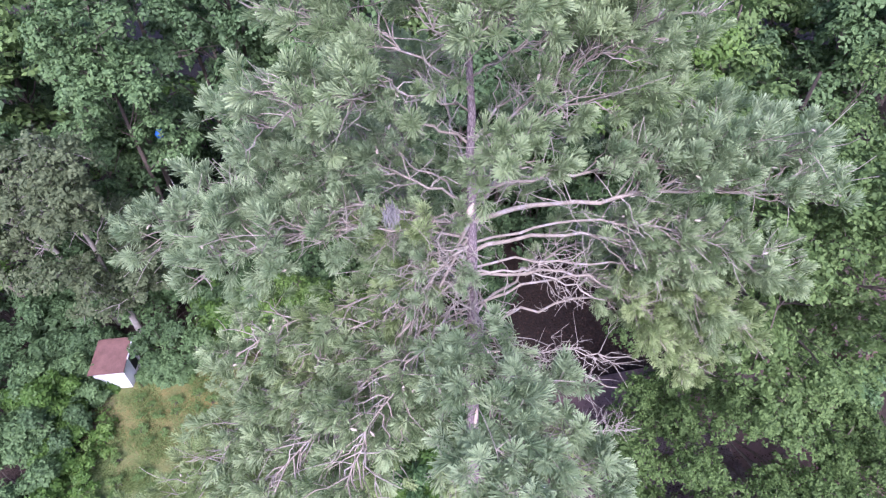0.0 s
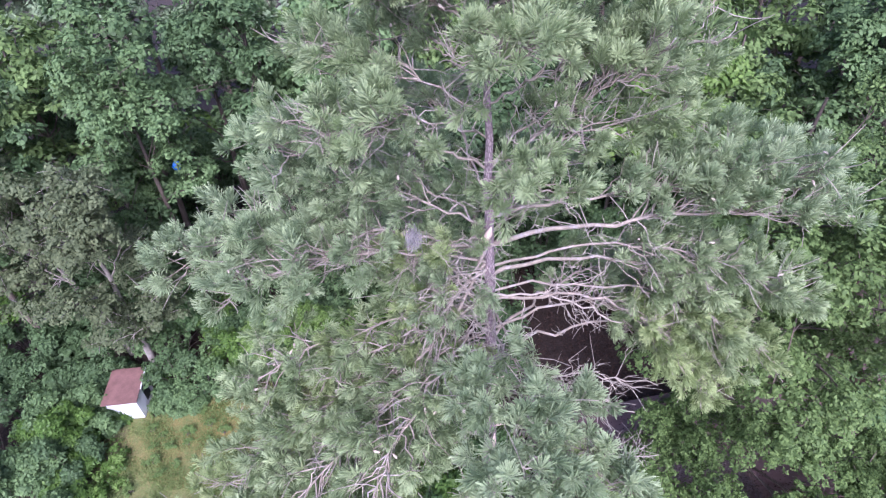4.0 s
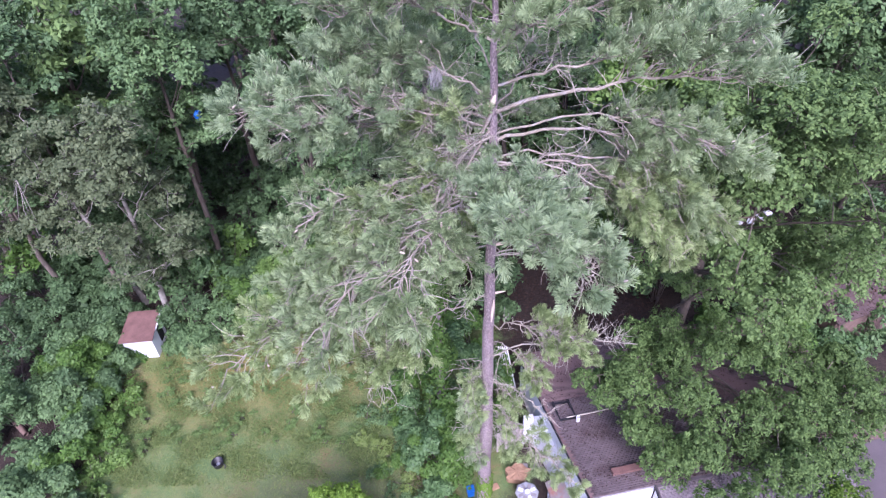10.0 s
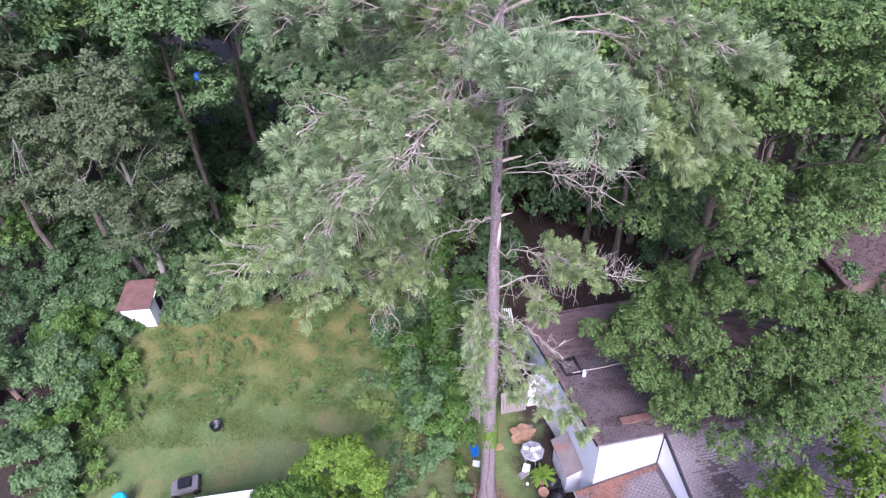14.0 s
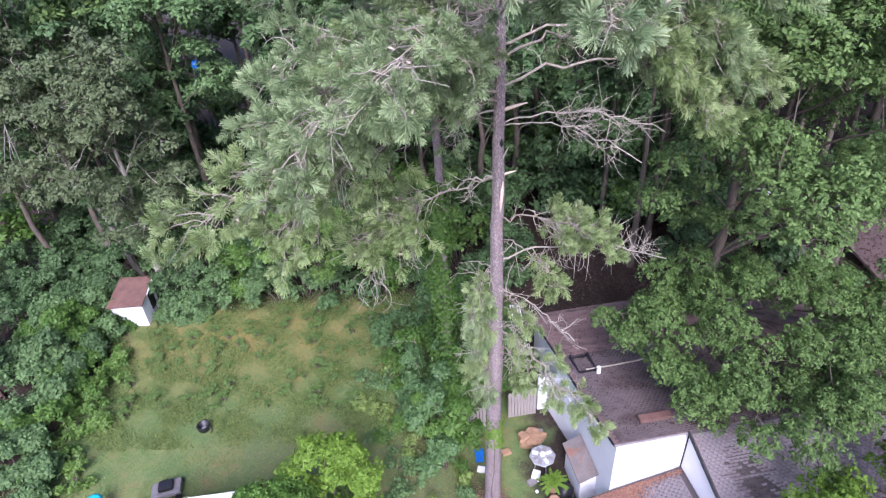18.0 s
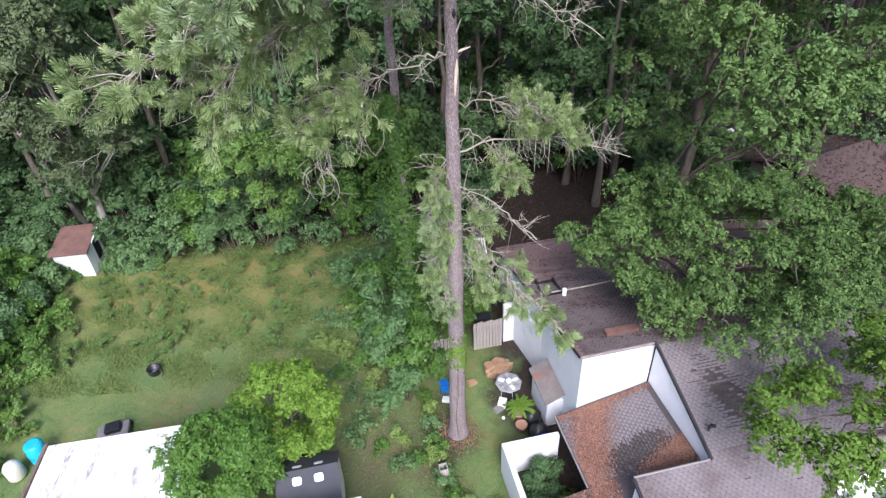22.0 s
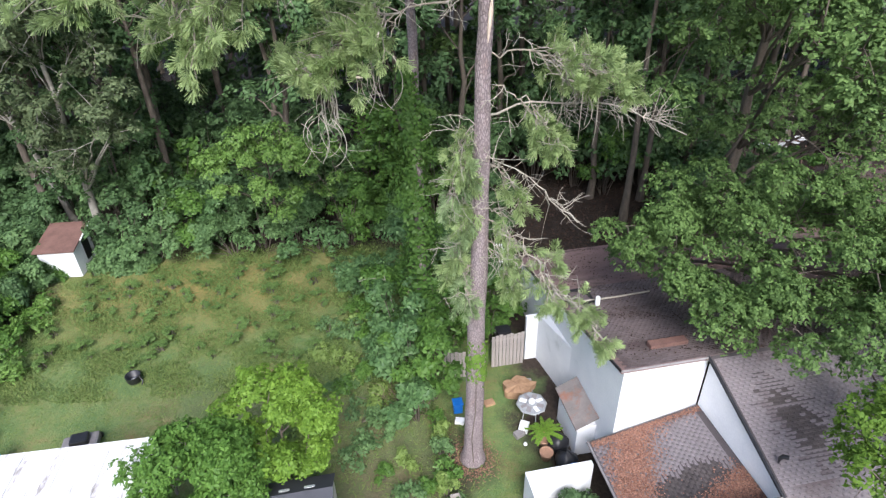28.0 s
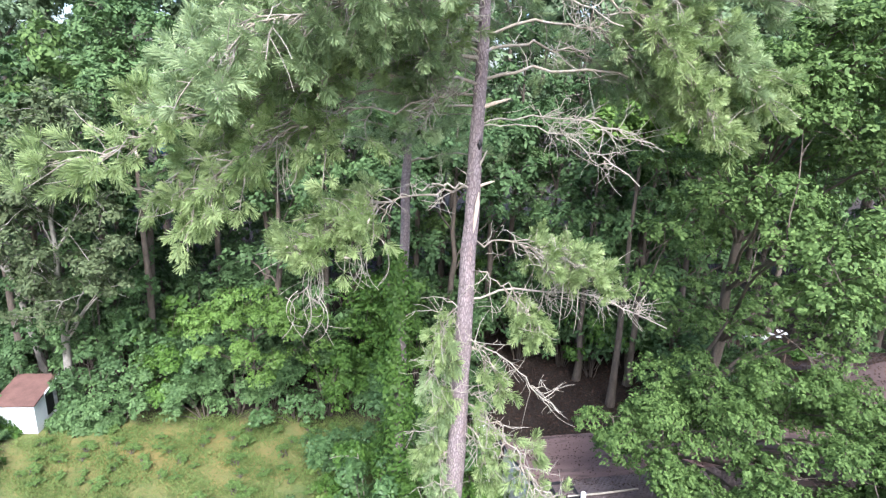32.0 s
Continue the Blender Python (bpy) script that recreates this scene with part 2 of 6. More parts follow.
ROOFPLASTIC = material("slate_grey_plastic_roof", (0.036, 0.038, 0.046), (0.062, 0.065, 0.078), scale=2, fine=40, rough=0.8, bump=0.2)
BEIGE = material("beige_plastic", (0.50, 0.48, 0.42), (0.64, 0.62, 0.55), scale=2, fine=30, rough=0.6, bump=0.05)
LIGHTPANEL = material("clear_white_plastic", (0.78, 0.80, 0.80), (0.9, 0.91, 0.91), scale=2, fine=30, rough=0.4, bump=0)
RED = material("red_plastic", (0.28, 0.02, 0.03), (0.42, 0.05, 0.06), scale=3, fine=30, rough=0.45, bump=0.05)
TERRACOTTA = material("terracotta_clay", (0.30, 0.17, 0.11), (0.46, 0.28, 0.19), scale=4, fine=30, bump=0.2)
FAR_ROOF = material("pinkish_brown_shingle", (0.055, 0.035, 0.032), (0.1, 0.067, 0.06), scale=1.5, fine=30, bump=0.3)


def ground_material():
    """Mown grass and bare soil in the yard; brown leaf litter under the woods."""
    m = bpy.data.materials.new("lawn_and_leaf_litter")
    m.use_nodes = True
    nt = m.node_tree
    n, ln = nt.nodes, nt.links
    tc = n.new("ShaderNodeTexCoord")

    def noise_node(scale, detail=5, rough=0.6):
        k = n.new("ShaderNodeTexNoise")
        k.inputs["Scale"].default_value, k.inputs["Detail"].default_value, k.inputs["Roughness"].default_value = scale, detail, rough
        ln.new(tc.outputs["Object"], k.inputs["Vector"])
        return k.outputs[0]

    def ramp(v, stops):
        r = n.new("ShaderNodeValToRGB")
        e = r.color_ramp.elements
        e[0].position, e[0].color = stops[0][0], (*stops[0][1], 1)
        e[1].position, e[1].color = stops[-1][0], (*stops[-1][1], 1)
        for p, c in stops[1:-1]:
            q = e.new(p)
            q.color = (*c, 1)
        ln.new(v, r.inputs[0])
        return r.outputs[0]

    def mixc(f, a, b):
        k = n.new("ShaderNodeMix")
        k.data_type = "RGBA"
        ln.new(f, k.inputs[0])
        ln.new(a, k.inputs[6])
        ln.new(b, k.inputs[7])
        return k.outputs[2]

    grass = ramp(noise_node(0.6, 8, 0.72), [(0.30, (0.07, 0.15, 0.04)), (0.45, (0.115, 0.195, 0.056)), (0.56, (0.185, 0.22, 0.07)), (0.68, (0.27, 0.19, 0.078))])
    fine = ramp(noise_node(14, 6, 0.7), [(0.3, (0.06, 0.105, 0.034)), (0.7, (0.185, 0.23, 0.095))])
    gm = n.new("ShaderNodeMix")
    gm.data_type = "RGBA"
    gm.inputs[0].default_value = 0.32
    ln.new(grass, gm.inputs[6])
    ln.new(fine, gm.inputs[7])
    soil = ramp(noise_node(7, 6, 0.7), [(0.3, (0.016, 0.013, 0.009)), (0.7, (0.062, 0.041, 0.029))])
    sep = n.new("ShaderNodeSeparateXYZ")
    ln.new(tc.outputs["Object"], sep.inputs[0])

    def math_node(op, a, b):
        k = n.new("ShaderNodeMath")
        k.operation = op
        for i, v in enumerate((a, b)):
            if isinstance(v, (int, float)):
                k.inputs[i].default_value = v
            else:
                ln.new(v, k.inputs[i])
        return k.outputs[0]

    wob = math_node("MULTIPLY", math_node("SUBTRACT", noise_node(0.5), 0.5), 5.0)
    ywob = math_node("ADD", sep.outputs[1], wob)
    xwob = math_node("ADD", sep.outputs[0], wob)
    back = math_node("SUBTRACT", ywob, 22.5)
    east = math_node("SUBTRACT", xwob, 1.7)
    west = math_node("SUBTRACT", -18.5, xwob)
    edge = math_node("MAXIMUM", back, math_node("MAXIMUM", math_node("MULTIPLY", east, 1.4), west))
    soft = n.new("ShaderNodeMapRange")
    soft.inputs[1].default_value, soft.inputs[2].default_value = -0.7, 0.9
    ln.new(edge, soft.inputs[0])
    def patch(x, y, rx, ry, amount):
        """An uneven round patch on the lawn."""
        dx = math_node("DIVIDE", math_node("SUBTRACT", sep.outputs[0], x), rx)
        dy = math_node("DIVIDE", math_node("SUBTRACT", sep.outputs[1], y), ry)
        d = math_node("SQRT", math_node("ADD", math_node("MULTIPLY", dx, dx), math_node("MULTIPLY", dy, dy)), 0)
        r = n.new("ShaderNodeMapRange")
        r.inputs[1].default_value, r.inputs[2].default_value, r.inputs[3].default_value, r.inputs[4].default_value = 0.0, 1.5, amount, 0.0
        ln.new(math_node("ADD", d, math_node("MULTIPLY", math_node("SUBTRACT", noise_node(1.1, 6, 0.7), 0.5), 2.4)), r.inputs[0])
        return r.outputs[0]

    dry = ramp(noise_node(5, 5, 0.7), [(0.3, (0.19, 0.175, 0.05)), (0.7, (0.36, 0.24, 0.08))])
    bare = ramp(noise_node(9, 5, 0.7), [(0.3, (0.095, 0.08, 0.046)), (0.7, (0.175, 0.14, 0.083))])
    lawn = mixc(patch(-11.5, 19.8, 7.5, 3.2, 0.85), gm.outputs[2], dry)
    lawn = mixc(patch(-7.5, 12.6, 3.8, 1.8, 0.5), lawn, bare)
    lawn = mixc(patch(-2.9, 9.3, 1.5, 3.0, 0.9), lawn, bare)
    lawn = mixc(patch(-0.7, 9.6, 0.9, 2.6, 0.9), lawn, soil)
    lawn = mixc(patch(0.1, 9.7, 0.7, 0.7, 0.9), lawn, soil)
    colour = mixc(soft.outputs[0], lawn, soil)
    b = n["Principled BSDF"]
    b.inputs["Roughness"].default_value = 0.95
    ln.new(colour, b.inputs["Base Color"])
    bp = n.new("ShaderNodeBump")
    bp.inputs["Strength"].default_value, bp.inputs["Distance"].default_value = 0.7, 0.06
    ln.new(noise_node(20, 5, 0.7), bp.inputs["Height"])
    ln.new(bp.outputs[0], b.inputs["Normal"])
    return m


GROUND = ground_material()


# ---- builders ----
def np_mesh(name, verts, faces, smooth=False):
    """A mesh from arrays of corners and equal-sided faces."""
    me = bpy.data.meshes.new(name)
    verts, faces = np.asarray(verts, np.float32), np.asarray(faces, np.int32)
    k = faces.shape[1]
    me.vertices.add(len(verts))
    me.vertices.foreach_set("co", verts.ravel())
    me.loops.add(faces.size)
    me.loops.foreach_set("vertex_index", faces.ravel())
    me.polygons.add(len(faces))
    me.polygons.foreach_set("loop_start", np.arange(0, faces.size, k, dtype=np.int32))
    me.polygons.foreach_set("loop_total", np.full(len(faces), k, np.int32))
    if smooth:
        me.polygons.foreach_set("use_smooth", np.ones(len(faces), bool))
    me.update(calc_edges=True)
    return me


def part(name, data, mat, parent=None, label="", at=None):
    """Links a bmesh or mesh as one object under a thing or part."""
    if isinstance(data, bmesh.types.BMesh):
        bm, data = data, bpy.data.meshes.new(name)
        bm.to_mesh(data)
        bm.free()
    if mat is not None and not data.materials:
        data.materials.append(mat)
    ob = new(name, data)
    if parent is not None:
        ob.parent = parent
    if at is not None:
        ob.matrix_basis = at
    if label:
        ob["label"] = label
    return ob


def thing(name, label, category, at=None, group="", kind=""):
    ob = new(name)
    if at is not None:
        ob.matrix_basis = at
    return tagged(ob, label, category, group, kind)


class Tubes:
    """Collects tapered round limbs into one mesh."""

    def __init__(self):
        self.v, self.f, self.n = [], [], 0

    def add(self, pts, radii, sides=6):
        pts, radii = np.asarray(pts, float), np.asarray(radii, float)
        d = np.gradient(pts, axis=0)
        d /= np.linalg.norm(d, axis=1, keepdims=True) + 1e-9
        ref = np.array([0.0, 0, 1]) if abs(d[:, 2]).mean() < 0.8 else np.array([0.0, 1, 0])
        a = np.cross(d, ref)
        a /= np.linalg.norm(a, axis=1, keepdims=True) + 1e-9
        b = np.cross(d, a)
        ang = np.linspace(0, 2 * np.pi, sides, endpoint=False)
        ring = pts[:, None] + radii[:, None, None] * (np.cos(ang)[None, :, None] * a[:, None] + np.sin(ang)[None, :, None] * b[:, None])
        m = len(pts)
        i = np.arange(m - 1)[:, None] * sides
        j = np.arange(sides)[None]
        f = np.stack([i + j, i + (j + 1) % sides, i + sides + (j + 1) % sides, i + sides + j], -1).reshape(-1, 4)
        self.v.append(ring.reshape(-1, 3))
        self.f.append(f + self.n)
        self.n += m * sides
        return self

    def mesh(self, name):
        return np_mesh(name, np.concatenate(self.v), np.concatenate(self.f), True)


def curve(p0, p1, p2, n=8, wiggle=0.0, rng=None):
    t = np.linspace(0, 1, n)[:, None]
    p = (1 - t) ** 2 * np.asarray(p0, float) + 2 * t * (1 - t) * np.asarray(p1, float) + t**2 * np.asarray(p2, float)
    if wiggle:
        w = rng.normal(0, wiggle, (n, 3))
        w[0] = w[-1] = 0
        p = p + w
    return p


def unit(a):
    return a / (np.linalg.norm(a, axis=-1, keepdims=True) + 1e-9)


def leaf_mesh(name, pos, nor, size, rng, long=1.9):
    """Folded kite-shaped leaves at pos, facing about nor."""
    n = len(pos)
    nor = unit(nor)
    side = unit(np.cross(nor, rng.normal(size=(n, 3))))
    fwd = np.cross(nor, side)
    s = (np.broadcast_to(size, n) * rng.uniform(0.65, 1.3, n))[:, None]
    drop = -0.22 * s * nor
    tip = pos + fwd * s * long * 0.55 + drop
    base = pos - fwd * s * long * 0.45
    l, r = pos + side * s * 0.5 + drop * 0.5, pos - side * s * 0.5 + drop * 0.5
    v = np.stack([base, r, tip, l], 1).reshape(-1, 3)
    return np_mesh(name, v, np.arange(4 * n).reshape(n, 4))


def lump_leaves(centres, radii, count, rng, flat=0.75, up=0.55, leaf=0.1, per=20):
    """Leaf places and facings: shelving sprays of leaves over the outside of uneven clumps, thin below."""
    centres, radii = np.asarray(centres, float), np.asarray(radii, float)
    w = radii**2
    n = max(count // per, 4)
    k = rng.choice(len(centres), n, p=w / w.sum())
    d = unit(rng.normal(size=(n, 3)))
    low = d[:, 2] < -0.25
    d[low, 2] *= -1
    d = unit(d)
    ph = k * 1.7
    bulge = 1 + 0.24 * np.sin(5 * d[:, 0] + ph) * np.sin(4.3 * d[:, 1] + 1.3 * ph) + 0.16 * np.sin(9 * d[:, 2] + 7 * d[:, 0] + ph)
    rad = radii[k] * bulge * (0.62 + 0.42 * rng.random(n) ** 0.6)
    c = centres[k] + d * rad[:, None] * (1, 1, flat)
    out = unit(d * 0.75 + (0, 0, up) + rng.normal(0, 0.28, (n, 3)))
    a = unit(np.cross(out, rng.normal(size=(n, 3))))
    b = np.cross(out, a)
    idx = np.repeat(np.arange(n), per)
    m = len(idx)
    ang, q = rng.uniform(0, 2 * np.pi, (m, 1)), rng.random((m, 1)) ** 0.6
    reach = leaf * rng.uniform(2.0, 3.4, n)[idx][:, None] * (per / 20) ** 0.5
    p = c[idx] + (a[idx] * np.cos(ang) + b[idx] * np.sin(ang)) * q * reach - out[idx] * q * q * reach * 0.35 + rng.normal(0, 0.35, (m, 3)) * leaf
    nor = out[idx] + (a[idx] * np.cos(ang) + b[idx] * np.sin(ang)) * q * 0.45 + rng.normal(0, 0.3, (m, 3))
    return p, nor


def broad_tree(label, base, height, lumps, trunk_r, leaf, count, leafmat, seed, bark=None, category="tree", lean=(0, 0), bare=4, group="", flat=0.75):
    """A tapered trunk, limbs that reach each clump, and a crown of many leaves. lumps: (x, y, z, radius) from the base."""
    rng = np.random.default_rng(seed)
    root = thing("broadleaf_tree", label, category, pose(*base), group)
    tb = Tubes()
    top = np.array([lean[0], lean[1], height * 0.92])
    stem = curve((0, 0, -0.2), (lean[0] * 0.3, lean[1] * 0.3, height * 0.5), top, 10, 0.06, rng)
    rr = trunk_r * (1 - 0.85 * np.linspace(0, 1, 10) ** 0.9)
    rr[0] *= 1.35
    tb.add(stem, rr, 9)
    part("trunk", tb.mesh("trunk"), bark or BARK_OAK, root)
    tb = Tubes()
    wood = []
    for n, (x, y, z, r) in enumerate(lumps):
        p2 = np.array([x, y, z])
        if n % 4 == 0:
            zz = min(max(z - 0.45 * math.hypot(x, y) - 0.4, height * 0.18), height * 0.85)
            i = min(int(zz / (height * 0.92) * 9), 8)
            p0, r0 = stem[i], max(rr[i] * 0.42, 0.03)
        else:
            near = np.concatenate(wood)
            p0, r0 = near[np.argmin(np.linalg.norm(near - p2, axis=1))], 0.022
        mid = p0 * 0.45 + p2 * 0.55 + (0, 0, 0.12 * np.linalg.norm(p2 - p0))
        c = curve(p0, mid, p2, 7, 0.05, rng)
        wood.append(c[2:])
        tb.add(c, np.linspace(r0, min(0.018, 0.6 * r0), 7), 5 if n % 4 == 0 else 3)
        for _ in range(bare):
            q = c[rng.integers(3, 7)]
            e = p2 + unit(rng.normal(size=3)) * r * 0.95
            tb.add(curve(q, (q + e) / 2 + (0, 0, 0.15), e, 4), np.linspace(0.02, 0.006, 4), 3)
    part("branchwork", tb.mesh("branchwork"), bark or BARK_OAK, root)
    arr = np.array(lumps, float)
    p, nor = lump_leaves(arr[:, :3], arr[:, 3], int(count * (1.3 if leaf < 0.09 else 1)), rng, flat, leaf=leaf, per=12 if leaf < 0.09 else 20)
    part("crown", leaf_mesh("crown", p, nor, leaf, rng), leafmat, root)
    return root


def crown_lumps(rng, centre, semi, k, r0, r1):
    """Clumps spread over an uneven egg-shaped crown."""
    d = unit(rng.normal(size=(k, 3)))
    d[:, 2] = np.where(d[:, 2] < -0.5, -d[:, 2], d[:, 2])
    s = (0.45 + 0.55 * rng.random(k) ** 0.5)[:, None]
    p = np.asarray(centre) + d * s * np.asarray(semi) * rng.uniform(0.85, 1.12, (k, 1))
    return [(*q, rng.uniform(r0, r1)) for q in p]


def box(bm, lo, hi, bevel=0.0):
    """A box between two corners, added to bm."""
    r = bmesh.ops.create_cube(bm, size=1)
    vs = r["verts"]
    lo, hi = Vector(lo), Vector(hi)
    for v in vs:
        v.co = Vector([lo[i] + (v.co[i] + 0.5) * (hi[i] - lo[i]) for i in range(3)])
    if bevel:
        es = list({e for v in vs for e in v.link_edges})
        bmesh.ops.bevel(bm, geom=es, offset=bevel, segments=2, affect="EDGES", profile=0.6)
    return bm


def slab(top, thick, drop=None):
    """A solid plate: top corners in order, with thickness straight down."""
    bm = bmesh.new()
    a = [bm.verts.new(p) for p in top]
    b = [bm.verts.new((p[0], p[1], p[2] - thick)) for p in top]
    bm.faces.new(a)
    bm.faces.new(b[::-1])
    n = len(top)
    for i in range(n):
        bm.faces.new((a[i], b[i], b[(i + 1) % n], a[(i + 1) % n]))
    bmesh.ops.recalc_face_normals(bm, faces=bm.faces)
    return bm


def lathe(profile, sides=20):
    """A turned solid: (radius, height) pairs from bottom to top."""
    bm = bmesh.new()
    rings = []
    for r, z in profile:
        rings.append([bm.verts.new((r * math.cos(2 * math.pi * i / sides), r * math.sin(2 * math.pi * i / sides), z)) for i in range(sides)])
    for a, b in zip(rings, rings[1:]):
        for i in range(sides):
            bm.faces.new((a[i], a[(i + 1) % sides], b[(i + 1) % sides], b[i]))
    bm.faces.new(rings[0][::-1])
    bm.faces.new(rings[-1])
    for f in bm.faces:
        f.smooth = len(f.verts) == 4
    return bm


# ---- ground ----
def ground():
    n = 60
    xs = np.sign(np.linspace(-1, 1, n)) * np.abs(np.linspace(-1, 1, n)) ** 3 * 600
    X, Y = np.meshgrid(xs, xs + 15, indexing="ij")
    Z = 0.05 * np.sin(X * 0.7) * np.sin(Y * 0.6 + 1) - 0.02
    Z = np.where(np.hypot(X, Y - 15) > 30, Z + 0.6 * np.sin(X * 0.05) * np.sin(Y * 0.06), Z)
    v = np.stack([X, Y, Z], -1).reshape(-1, 3)
    i, j = np.meshgrid(np.arange(n - 1), np.arange(n - 1), indexing="ij")
    k = i * n + j
    f = np.stack([k, k + n, k + n + 1, k + 1], -1).reshape(-1, 4)
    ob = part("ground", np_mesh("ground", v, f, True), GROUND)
    tagged(ob, "mown patchy lawn giving way to brown leaf litter", "ground", kind="structure")


ground()


# ---- the tall pine ----
def trunk_at(z):
    return np.array([0.34 * z / 18.8, 10 + (0.7 * ((z - 8) / 10.8) ** 2 if z > 8 else 0.0), z])


def needles(name, pos, way, per, length, rng, width=0.0138, axis=0.16):
    """Foxtails of long needles: each shoot carries them along its last stretch, splayed at its foot and closing towards its tip."""
    n, k = len(pos), 4
    way = unit(way)
    size = rng.uniform(0.78, 1.2, n)
    nodes = pos[:, None] + way[:, None] * (np.linspace(0, 1, k)[None, :, None] * axis * size[:, None, None])
    at = np.arange(per) % k
    w = np.repeat(way[:, None], per, 1)
    perp = unit(np.cross(w, rng.normal(size=(n, per, 3))))
    ang = np.radians(np.array([66, 56, 46, 30])[at][None] * rng.uniform(0.45, 1.15, (n, per)))[..., None]
    d = unit(w * np.cos(ang) + perp * np.sin(ang) + (0, 0, -0.05))
    tip = nodes[:, at] + d * (length * size[:, None] * rng.uniform(0.75, 1.12, (n, per)))[..., None]
    side = unit(np.cross(d, perp + rng.normal(0, 0.35, (n, per, 3)))) * width * 0.5
    v = np.concatenate([nodes, tip - side, tip + side], 1)
    m = v.shape[1]
    tri = np.stack([at, k + np.arange(per), k + per + np.arange(per)], 1)
    join = np.array([(j, j + 1, k + j) for j in range(k - 1)])
    f = np.concatenate([tri, join])[None] + (np.arange(n) * m)[:, None, None]
    return np_mesh(name, v.reshape(-1, 3), f.reshape(-1, 3))


pine = thing("pine_tree", "tall loblolly pine with long drooping limbs and a torn limb scar", "tree", pose(0, 0, 0))


def pine_limb(z, mid, tip, r0, spread, s0, twigs, droop, mat, seed, tufts=4, bare=0.2, per=112, length=0.2):
    """A limb whose side branches are bare near their feet and end in foxtails of needles."""
    rng = np.random.default_rng(seed)
    main = curve(trunk_at(z), mid, tip, 16, 0.05, rng)
    tb = Tubes().add(main, np.linspace(r0 * 0.72, 0.014, 16), 7)
    tang = unit(np.gradient(main, axis=0))
    up = np.array([0.0, 0, 1])
    pos, way = [], []
    dead = Tubes()

    def along(path, s):
        x = s * (len(path) - 1)
        i = min(int(x), len(path) - 2)
        return path[i] + (path[i + 1] - path[i]) * (x - i)

    for i in range(int(9 * s0 + 5)):
        q = along(main, rng.uniform(0.12, 0.95))
        g = q + rng.normal(0, (0.4, 0.4, 0.3)) + up * rng.uniform(-0.2, 0.3)
        path = curve(q, (q + g) / 2 + rng.normal(0, 0.24, 3), g, 7, 0.02, rng)
        dead.add(path, np.linspace(0.014, 0.005, 7), 3)
        for _ in range(3):
            q2 = path[rng.integers(2, 6)]
            g2 = q2 + rng.normal(0, 0.2, 3)
            dead.add(curve(q2, (q2 + g2) / 2 + rng.normal(0, 0.05, 3), g2, 4), np.linspace(0.008, 0.004, 4), 3)
    twigs = int(twigs * 0.95) + 2
    for i in range(twigs):
        s = min(s0 + (1 - s0) * (i + rng.random()) / (twigs - 1), 1.0)
        b = along(main, s)
        t = tang[int(s * 15)]
        side = unit(np.cross(t, up)) * (1 if i % 2 else -1)
        ln = spread * rng.uniform(0.4, 1.0) * (1.1 - 0.5 * abs(s - 0.6))
        d = unit(side * rng.uniform(0.3, 1.0) + t * rng.uniform(0.4, 1.1) + up * (rng.uniform(-0.4, 0.6) - droop))
        e = b + d * ln + up * (0.10 * ln - 0.45 * droop * ln)
        path = curve(b, b + d * ln * 0.55 + up * 0.16 * ln, e, 6, 0.03, rng)
        tb.add(path, np.linspace(0.017, 0.007, 6), 4)
        if rng.random() < bare:
            for _ in range(4):
                q = along(path, rng.uniform(0.4, 1))
                g = q + d * 0.3 + rng.normal(0, 0.28, 3) + up * 0.1
                dead.add(curve(q, (q + g) / 2 + rng.normal(0, 0.08, 3), g, 4), np.linspace(0.010, 0.005, 4), 3)
            continue
        for k in range(tufts):
            q = e if k == 0 else along(path, 0.32 + 0.66 * (k - rng.random()) / max(tufts - 1, 1))
            w = unit(d * 0.6 + t * 0.15 + up * (0.7 - 1.5 * droop) + rng.normal(0, 0.45, 3))
            q2 = q + (unit(w + rng.normal(0, 0.3, 3)) * rng.uniform(0.16, 0.34) if k else 0 * w)
            if k:
                tb.add(curve(q, (q + q2) / 2 + rng.normal(0, 0.02, 3), q2, 3), (0.008, 0.007, 0.006), 3)
            pos.append(q2)
            way.append(w)
    limb = part("limb", tb.mesh("limb"), BARK_LIMB, pine)
    tagged(part("bare_twig", dead.mesh("bare_twig"), DEADWOOD, limb, "pale bare twigs"), kind="stuff")
    if len(pos) > 60:
        cones = Tubes()
        for q in rng.choice(len(pos), 7, replace=False):
            a = np.array(pos[q]) + rng.normal(0, 0.06, 3)
            d = unit(rng.normal(size=3) + (0, 0, 0.4)) * 0.12
            cones.add([a, a + d * 0.3, a + d * 0.75, a + d], (0.008, 0.024, 0.018, 0.004), 6)
        tagged(part("pale_cone", cones.mesh("pale_cone"), CONE, limb, "small pale cones"), kind="stuff")
    if pos:
        part("needles", needles("needles", np.array(pos), np.array(way), per, length, rng), mat, limb)
    return limb


